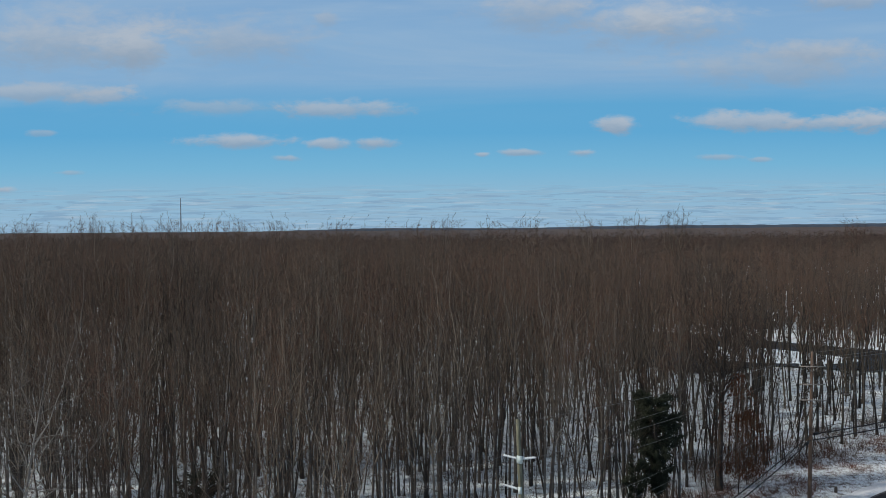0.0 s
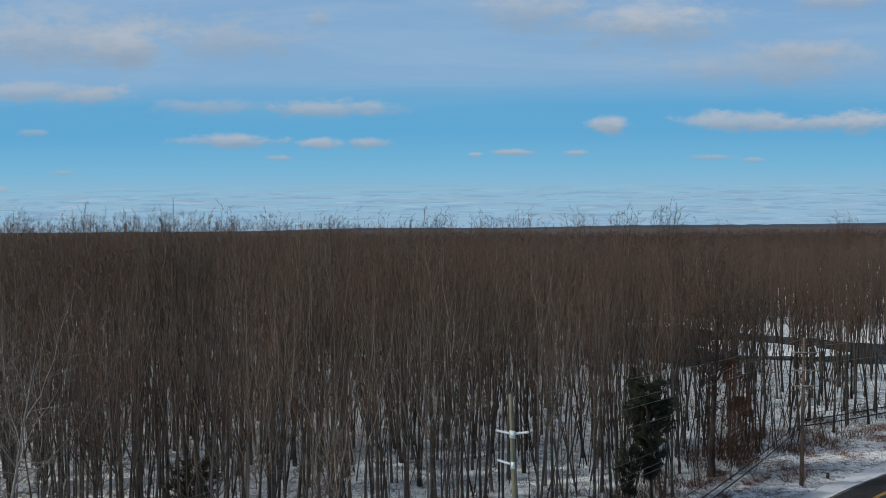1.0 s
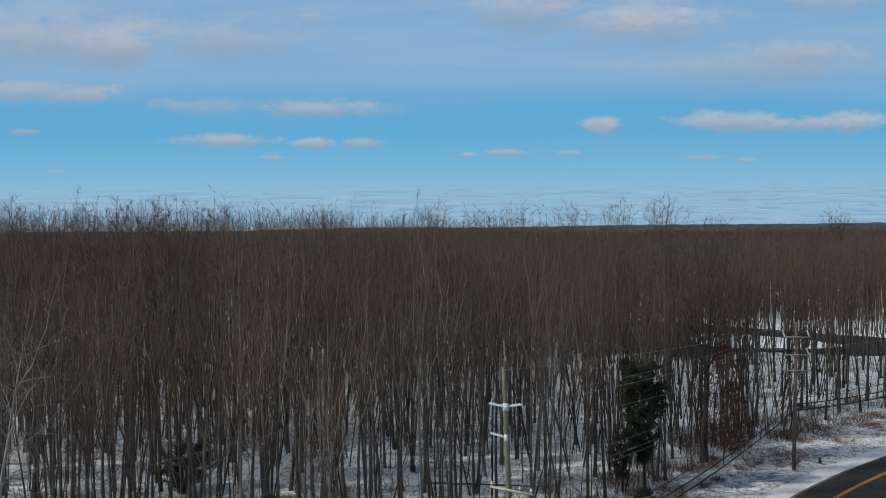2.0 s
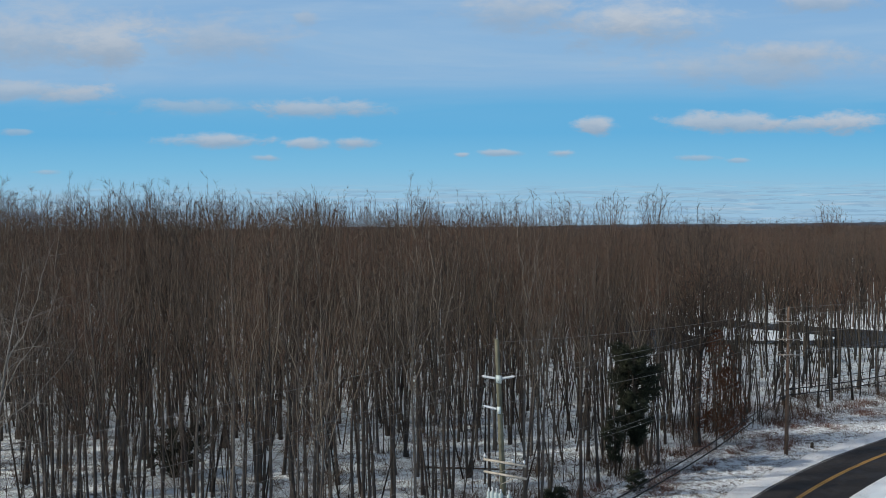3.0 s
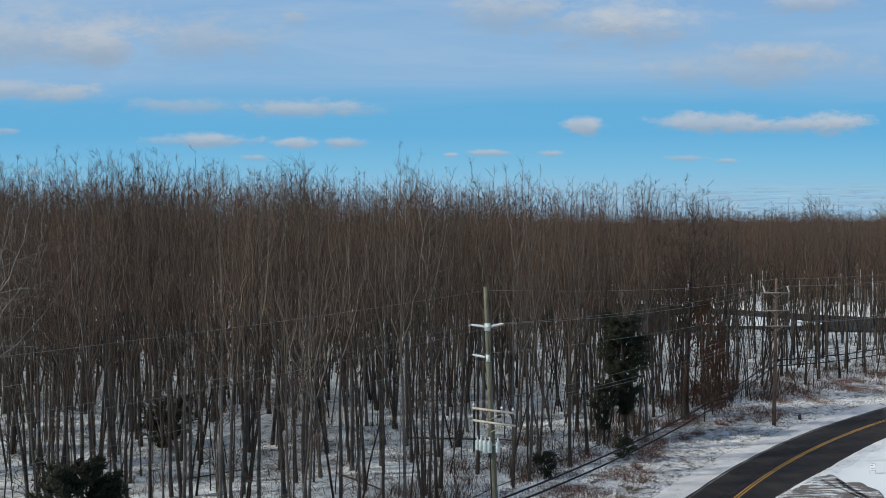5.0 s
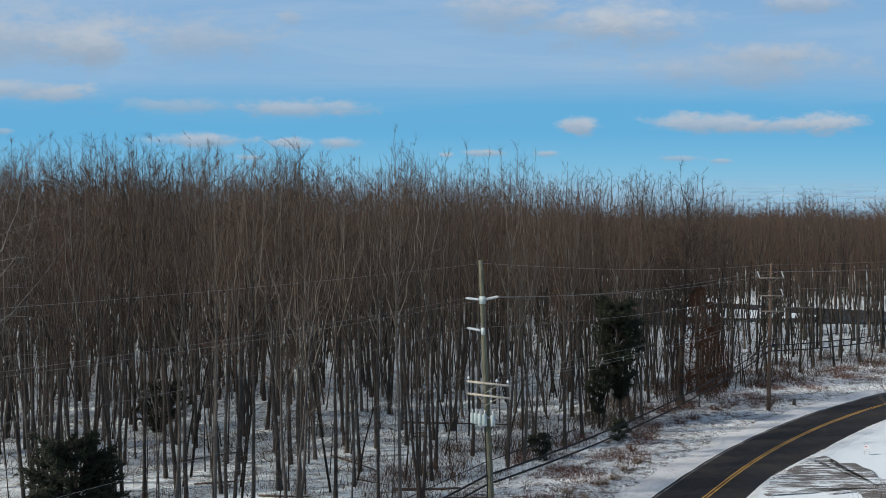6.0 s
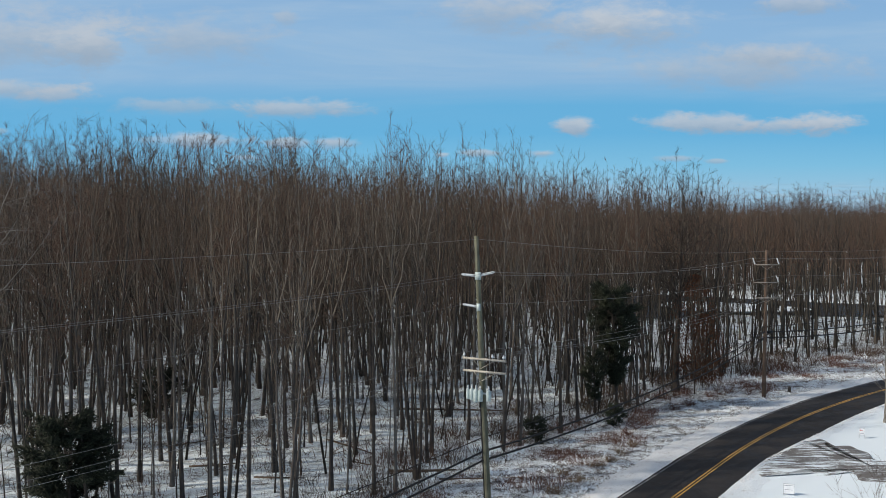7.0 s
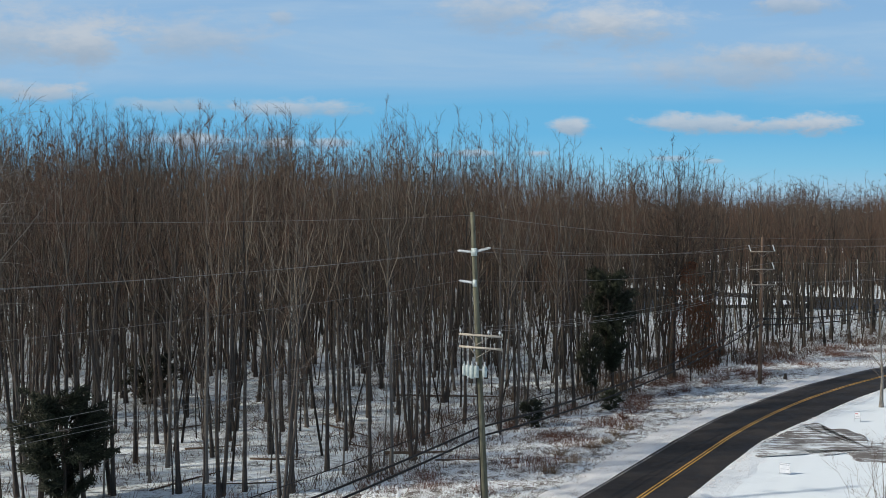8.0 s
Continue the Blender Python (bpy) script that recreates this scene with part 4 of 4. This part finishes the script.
def snow_lumps():
    """Snow caught on the tussocks of the verge."""
    random.seed(18)
    sh = Shape()
    for _ in range(7500):
        p, h, s = random.choice(ROAD[80:225])
        o = random.uniform(6.0, 18.5)
        q = p + Vector((-math.sin(h), math.cos(h))) * o + Vector((math.cos(h), math.sin(h))) * random.random()
        if noise.noise((q.x * 0.25, q.y * 0.25, 6)) < -0.22:
            continue
        r, at = random.uniform(0.05, 0.20), len(sh.v)
        base = 0.03 + 0.12 * random.random()
        for i in range(5):
            k = r * random.uniform(0.6, 1.4)
            sh.v.append(Vector((q.x + k * math.cos(i * 1.257), q.y + k * math.sin(i * 1.257), base - 0.08)))
        sh.v.append(Vector((q.x, q.y, base + r * random.uniform(0.7, 1.5))))
        for i in range(5):
            sh.f.append((at + i, at + (i + 1) % 5, at + 5))
    lone("snowy_tussocks", sh, CLEAN_SNOW, "small snow-capped tussocks all over the verge", "snow", kind="stuff")


snow_lumps()


def build_logs():
    rng = random.Random(3)
    for x, y, turn, long, r in ((0.2, 101.9, -8, 12, 0.11), (-6.4, 87.5, -50, 7.5, 0.09), (3.5, 73.3, 1, 10.5, 0.10), (-3.5, 79.5, -38, 4, 0.07), (-17, 79, 8, 7, 0.08), (-11, 75, -12, 4, 0.1),
                                (-0.5, 75.8, -4, 5.5, 0.12), (-20.5, 86, 30, 6, 0.08), (-16.5, 66.5, 50, 6, 0.08), (-12.5, 68, -6, 5, 0.06)):
        sh = Shape()
        pts = bent(Vector((0, 0, 0)), Vector((1, 0, 0.01)), long, 6, 0.0, 0.05)
        for p in pts:
            p.z = max(0.0, p.z * 0.3)
        sh.tube(pts, [r * (1.15 - 0.1 * i) for i in range(7)], 8)
        for _ in range(4):
            a, d = along(pts, rng.uniform(0.2, 0.9))
            sh.tube(bent(a, around(d, 0.9, rng.random() * 3.1), rng.uniform(0.5, 1.4), 2, 0.1, 0.1), [r * 0.35, r * 0.25, 0.01], 4)
        ob = lone("fallen_log", sh, LOG_WOOD, "dark fallen log lying on the snow", "log", "fallen logs")
        ob.matrix_basis = pose(x, y, ground_z(x, y) + r * 0.7, 0, 0, turn)


build_logs()


def fallen_sticks():
    """Thin sticks and snapped twigs strewn over the wood floor."""
    rng = random.Random(17)
    random.seed(17)
    sh = Shape()
    for x, y, a, b in wood_spots(58, 135, 0.95, 61, 0.50, 15.0):
        if noise.noise((x * 0.15, y * 0.15, 8)) < -0.15 or a > 0.5:
            continue
        z, turn, long = ground_z(x, y) + 0.03, rng.random() * 6.28, 0.25 + 1.5 * b ** 3
        tip = Vector((math.cos(turn) * long, math.sin(turn) * long, rng.uniform(0.0, 0.30) * long))
        sh.spike(Vector((x, y, z)), Vector((x, y, z)) + tip, 0.012 + 0.012 * b)
    lone("fallen_sticks", sh, TWIG, "thin dark sticks strewn over the snowy wood floor", "sticks", kind="stuff")


fallen_sticks()


# ---------------------------------------------------------------- the power line
ALONG = Vector((0.61, 0.79, 0)).normalized()
ACROSS = Vector((0.79, -0.61, 0)).normalized()
POLE_A, POLE_A_TOP = Vector((6.1, 59.0, 0)), Vector((5.4, 59.0, 19.05))
POLE_B, POLE_B_TOP = Vector((41.5, 105.0, 0)), Vector((41.8, 105.0, 16.8))
BACK = -ALONG * 60
ONWARD = Vector((math.cos(radians(38)), math.sin(radians(38)), 0)) * 60
LINE_GROUP = "wires of the power line"


def on_pole(base, top, z):
    return base.lerp(top, z / top.z)


def disc_stack(sh, a, b, r, sheds):
    """A ribbed insulator from a to b."""
    pts, radii = [], []
    for i in range(sheds):
        for u, k in ((0.05, 0.55), (0.35, 1.0), (0.65, 1.0), (0.95, 0.55)):
            pts.append(a.lerp(b, (i + u) / sheds))
            radii.append(r * k)
    sh.tube(pts, radii, 8)


def arm_box(sh, mid, half, w, h, d=None):
    d = d or ACROSS
    m = Matrix.Translation(mid) @ Matrix.Rotation(math.atan2(d.y, d.x), 4, "Z")
    sh.box((-half, -w, -h), (half, w, h), m)


def build_pole_a():
    ob = holder("utility_pole", Matrix(), "tall greenish weathered wooden utility pole beside the wood", "utility pole", "utility poles")
    at = lambda z: on_pole(POLE_A, POLE_A_TOP, z)
    sh = Shape()
    sh.tube([at(-0.4 + 19.45 * i / 8) for i in range(9)], [0.25 - 0.115 * i / 8 for i in range(9)], 12)
    part("pole", sh, POLE_WOOD, ob)
    left = Vector((-1, 0.1, 0)).normalized()
    ends = {}
    for key, z, way, long in (("post_l", 16.58, -ACROSS + UP * 0.06, 0.95), ("post_r", 16.58, ACROSS + UP * 0.22, 0.95), ("post_low", 14.66, -ACROSS + UP * 0.10, 0.95)):
        s = Shape()
        w = way.normalized()
        disc_stack(s, at(z) + w * 0.20, at(z) + w * (0.20 + long), 0.085, 9)
        ends[key] = at(z) + w * (0.22 + long)
        ins = part("post_insulator", s, PORCELAIN, ob, "grey ribbed post insulator")
        c = Shape()
        c.tube([ends[key] - w * 0.05, ends[key] + w * 0.06], [0.06, 0.05], 6)
        part("wire_clamp", c, STEEL, ins)
    s = Shape()
    arm_box(s, at(16.58) - Vector((0, 0.16, 0)), 0.19, 0.05, 0.24)
    part("bracket", s, CAN_PAINT, ob, "pale mounting bracket")
    s = Shape()
    arm_box(s, at(14.66) - Vector((0.06, 0.15, 0)), 0.11, 0.05, 0.22)
    part("bracket", s, CAN_PAINT, ob, "pale mounting bracket")
    for z, shift in ((11.45, -0.19), (10.68, -0.19)):
        s = Shape()
        mid = at(z) + ALONG * shift + ACROSS * 0.30
        arm_box(s, mid, 1.55, 0.055, 0.065)
        arm = part("crossarm", s, ARM_WOOD, ob, "weathered pale wooden crossarm")
        for side in (-1, 1):
            b = Shape()
            b.tube([mid + ACROSS * (side * 0.75) - UP * 0.05 - ALONG * 0.03, at(z - 0.62) + ALONG * shift], [0.022, 0.022], 4)
            part("brace", b, ARM_WOOD, arm)
        if z > 11:
            for i, o in enumerate((-1.45, 0.62, 1.42)):
                b = Shape()
                p = mid + ACROSS * o + UP * 0.06
                b.tube([p, p + UP * 0.10, p + UP * 0.11, p + UP * 0.18, p + UP * 0.22, p + UP * 0.30], [0.03, 0.03, 0.085, 0.085, 0.05, 0.04], 8)
                part("pin_insulator", b, PORCELAIN, arm, "pale pin insulator")
                ends["arm%d" % i] = p + UP * 0.30
    # a cluster of pale cans and cut-outs on a short bracket
    s = Shape()
    arm_box(s, at(9.35) + ACROSS * -0.05 - ALONG * 0.25, 0.85, 0.04, 0.05)
    rack = part("equipment_rack", s, STEEL, ob)
    for o, dz, r, h in ((-0.78, 0.0, 0.13, 0.62), (-0.50, 0.02, 0.15, 0.70), (-0.20, -0.05, 0.17, 0.80), (0.12, -0.02, 0.15, 0.72), (0.72, 0.03, 0.14, 0.66)):
        c = Shape()
        p = at(9.25) + ACROSS * o - ALONG * 0.48 + UP * dz
        c.tube([p - UP * h / 2, p - UP * (h / 2 - 0.04), p + UP * (h / 2 - 0.06), p + UP * h / 2], [r * 0.85, r, r, r * 0.7], 12)
        can = part("can", c, CAN_PAINT, rack, "pale blue-grey equipment can")
        b = Shape()
        top = p + UP * h / 2
        disc_stack(b, top, top + UP * 0.26, 0.06, 3)
        part("bushing", b, PORCELAIN, can)
    s = Shape()
    s.tube([at(0.0) + Vector((-0.21, -0.12, 0)), at(5.0) + Vector((-0.2, -0.12, 0)), at(8.8) + Vector((-0.19, -0.12, 0))], [0.035, 0.035, 0.035], 6)
    part("riser", s, CABLE, ob, "dark cable riser")
    ends["static"] = at(18.85) + Vector((0.1, 0, 0))
    for i, z in enumerate((6.55, 5.70, 5.15)):
        ends["comm%d" % i] = at(z) + Vector((-0.2, -0.14, 0)) * (1 if i else 1.2)
    return ends


def build_pole_b():
    ob = holder("utility_pole", Matrix(), "red-brown wooden utility pole standing on the verge", "utility pole", "utility poles")
    at = lambda z: on_pole(POLE_B, POLE_B_TOP, z)
    sh = Shape()
    sh.tube([at(-0.4 + 17.2 * i / 8) for i in range(9)], [0.24 - 0.10 * i / 8 for i in range(9)], 12)
    part("pole", sh, BROWN_POLE_WOOD, ob)
    ends = {}
    rows = ((15.15, -1.4, 1.4, (("post_l", -1.32), ("post_r", 1.32))), (13.15, -1.4, 1.4, (("post_low", 1.3),)), (11.4, -1.3, 1.6, (("arm0", -1.2), ("arm1", 0.6), ("arm2", 1.5))))
    flat = Vector((1, -0.12, 0)).normalized()
    for z, lo, hi, pins in rows:
        s = Shape()
        mid = at(z) + flat * ((lo + hi) / 2) - Vector((0, 0.2, 0))
        arm_box(s, mid, (hi - lo) / 2, 0.05, 0.06, flat)
        arm = part("crossarm", s, GREY_ARM_WOOD, ob, "weathered wooden crossarm")
        for side in (-1, 1):
            b = Shape()
            b.tube([at(z) + flat * (side * 0.7) - Vector((0, 0.24, 0.05)), at(z - 0.55) - Vector((0, 0.2, 0))], [0.022, 0.022], 4)
            part("brace", b, GREY_ARM_WOOD, arm)
        for key, o in pins:
            b = Shape()
            p = at(z) + flat * o - Vector((0, 0.2, -0.06))
            tilt = Vector((-0.35 if "post" in key else 0, 0, 1)).normalized()
            high = 0.75 if "post" in key else 0.3
            disc_stack(b, p, p + tilt * high, 0.08 if "post" in key else 0.055, 5)
            part("post_insulator" if "post" in key else "pin_insulator", b, PORCELAIN, arm, "pale grey insulator")
            ends[key] = p + tilt * high
    ends["static"] = at(16.7)
    for i, z in enumerate((8.2, 7.55, 6.9)):
        ends["comm%d" % i] = at(z) - Vector((0.15, 0.22, 0))
    return ends


ENDS_A, ENDS_B = build_pole_a(), build_pole_b()


def wire(a, b, sag, r, mat, name, label):
    sh = Shape()
    n = 22
    sh.tube([a.lerp(b, i / n) - UP * (4 * sag * (i / n) * (1 - i / n)) for i in range(n + 1)], [r] * (n + 1), 4)
    lone(name, sh, mat, label, "wire", LINE_GROUP)


SAG = {"static": 0.5, "post_l": 0.7, "post_r": 0.7, "post_low": 0.7, "arm0": 0.9, "arm1": 0.9, "arm2": 0.9, "comm0": 0.7, "comm1": 1.0, "comm2": 1.1}
for key, sag in SAG.items():
    thick = key.startswith("comm")
    name, mat, r = ("telephone_cable", CABLE, (0.03 if key == "comm0" else 0.07)) if thick else ("power_wire", WIRE, 0.0085)
    label = "thick black telephone cable strung low between the poles" if thick else "thin grey power wire strung between the poles"
    for a, b in ((ENDS_A[key] + BACK, ENDS_A[key]), (ENDS_A[key], ENDS_B[key]), (ENDS_B[key], ENDS_B[key] + ONWARD)):
        wire(a, b, sag, r if thick or a.y < 50 else 0.012, mat, name, label)


def splice_case(key, u, label):
    """A black sleeve on a low cable near the brown pole."""
    a, b = ENDS_B[key], ENDS_A[key] if u < 0 else ENDS_B[key] + ONWARD
    p = a.lerp(b, abs(u)) - UP * (4 * SAG[key] * abs(u) * (1 - abs(u)))
    d = (b - a).normalized()
    s = Shape()
    s.tube([p - d * 0.5, p - d * 0.42, p + d * 0.42, p + d * 0.5], [0.06, 0.17, 0.17, 0.06], 8)
    lone("splice_case", s, CABLE, label, "splice case", "splice cases")


splice_case("comm1", 0.02, "black splice case hanging on a telephone cable")
splice_case("comm2", -0.02, "black splice case hanging on a telephone cable")


# the poles before and after, which hold the wires' far ends
def plain_pole(base, top, shift):
    ob = holder("utility_pole", Matrix(), "wooden utility pole further along the road", "utility pole", "utility poles")
    sh = Shape()
    a, b = base + shift, top + shift
    sh.tube([a - UP * 0.4, a.lerp(b, 0.5), b], [0.23, 0.18, 0.13], 10)
    part("pole", sh, BROWN_POLE_WOOD, ob)
    for z in (15.2, 11.3):
        s = Shape()
        arm_box(s, on_pole(base, top, z) + shift, 1.7, 0.05, 0.06)
        part("crossarm", s, GREY_ARM_WOOD, ob)


plain_pole(POLE_A, POLE_A_TOP, BACK)
plain_pole(POLE_B, POLE_B_TOP, ONWARD)


# ---------------------------------------------------------------- the yard
def yard_sign(x, y, turn, w, h, z, bars, label):
    ob = holder("yard_sign", pose(x, y, 0.04, -6, 0, turn), label, "sign", "yard signs")
    s = Shape()
    for side in (-1, 1):
        s.tube([Vector((side * w * 0.47, 0, -0.15)), Vector((side * w * 0.47, 0, z + h))], [0.016, 0.016], 5)
    for k in (0.0, 1.0):
        s.tube([Vector((-w * 0.47, 0, z + h * k)), Vector((w * 0.47, 0, z + h * k))], [0.016, 0.016], 5)
    part("wire_frame", s, SIGN_GREY, ob, "grey wire frame")
    b = Shape()
    b.box((-w / 2, -0.012, z + 0.02), (w / 2, -0.004, z + h - 0.02))
    board = part("board", b, SIGN_WHITE, ob, smooth=False)
    for x0, x1, z0, z1, mat in bars:
        p = Shape()
        p.box((x0 * w, -0.018, z + z0 * h), (x1 * w, -0.0125, z + z1 * h))
        part("print", p, mat, board, smooth=False)


yard_sign(28.6, 67.5, -22, 0.78, 0.72, 0.10, ((-0.4, 0.4, 0.80, 0.86, SIGN_GREY), (-0.36, 0.36, 0.40, 0.44, SIGN_GREY)),
          "white lawn sign in a wire frame, standing in the snow")
yard_sign(42.6, 84.6, -20, 0.50, 0.62, 0.32, ((-0.36, 0.10, 0.64, 0.76, SIGN_RED), (-0.30, 0.36, 0.22, 0.30, SIGN_GREY)),
          "white lawn sign with red print, standing in the snow")
tree_thing("yard_tree", grow(91, 11.5, 0.21, 0.32, 2.6, leaders=4, limbs=8, subs=4, twigs=4, sides=7), (PALE_BARK, PALE_BARK, PALE_TWIG), place_at(48.3, 91.2, 200, 1.0),
           "young pale-barked bare tree in the snowy yard", "tree")
tree_thing("yard_tree", grow(92, 6.6, 0.06, 0.12, 2.6, leaders=6, limbs=9, subs=4, twigs=3, stems=3, splay=0.25, sides=5, thick=0.6), (LIMB_BARK, LIMB_BARK, TWIG), place_at(28.7, 53.6, 30, 1.0),
           "low bare branching shrub tree in the yard", "tree")


def build_dark_upright():
    # Stands in for a small dark upright thing of unknown kind.
    sh = Shape()
    sh.tube([Vector((0, 0, -0.1)), Vector((0.02, 0, 0.35)), Vector((0.05, 0, 0.7)), Vector((0.06, 0, 0.82))], [0.24, 0.19, 0.16, 0.06], 9)
    ob = lone("stump", sh, DARK_BARK, "short dark upright thing in the snowy verge, built as a stump", "stump")
    ob.matrix_basis = pose(45.6, 107.8, 0.03)


build_dark_upright()


def build_mast():
    """A slender lattice radio mast far off above the trees."""
    ob = holder("radio_mast", pose(-700, 2450, 0), "slender grey radio mast far beyond the wood", "radio mast")
    high = 116.0
    for k in range(3):
        a = 2 * math.pi * k / 3
        s = Shape()
        s.tube([Vector((math.cos(a) * 3.0, math.sin(a) * 3.0, 0)), Vector((math.cos(a) * 0.5, math.sin(a) * 0.5, high))], [0.5, 0.3], 4)
        part("leg", s, MAST_STEEL, ob)
    s = Shape()
    for i in range(18):
        z, r = high * i / 18, 3.0 - 2.5 * i / 18
        for k in range(3):
            a, b = 2 * math.pi * k / 3, 2 * math.pi * (k + 1) / 3
            s.tube([Vector((math.cos(a) * r, math.sin(a) * r, z)), Vector((math.cos(b) * r, math.sin(b) * r, z + high / 18))], [0.2, 0.2], 3)
    part("lattice", s, MAST_STEEL, ob)


build_mast()
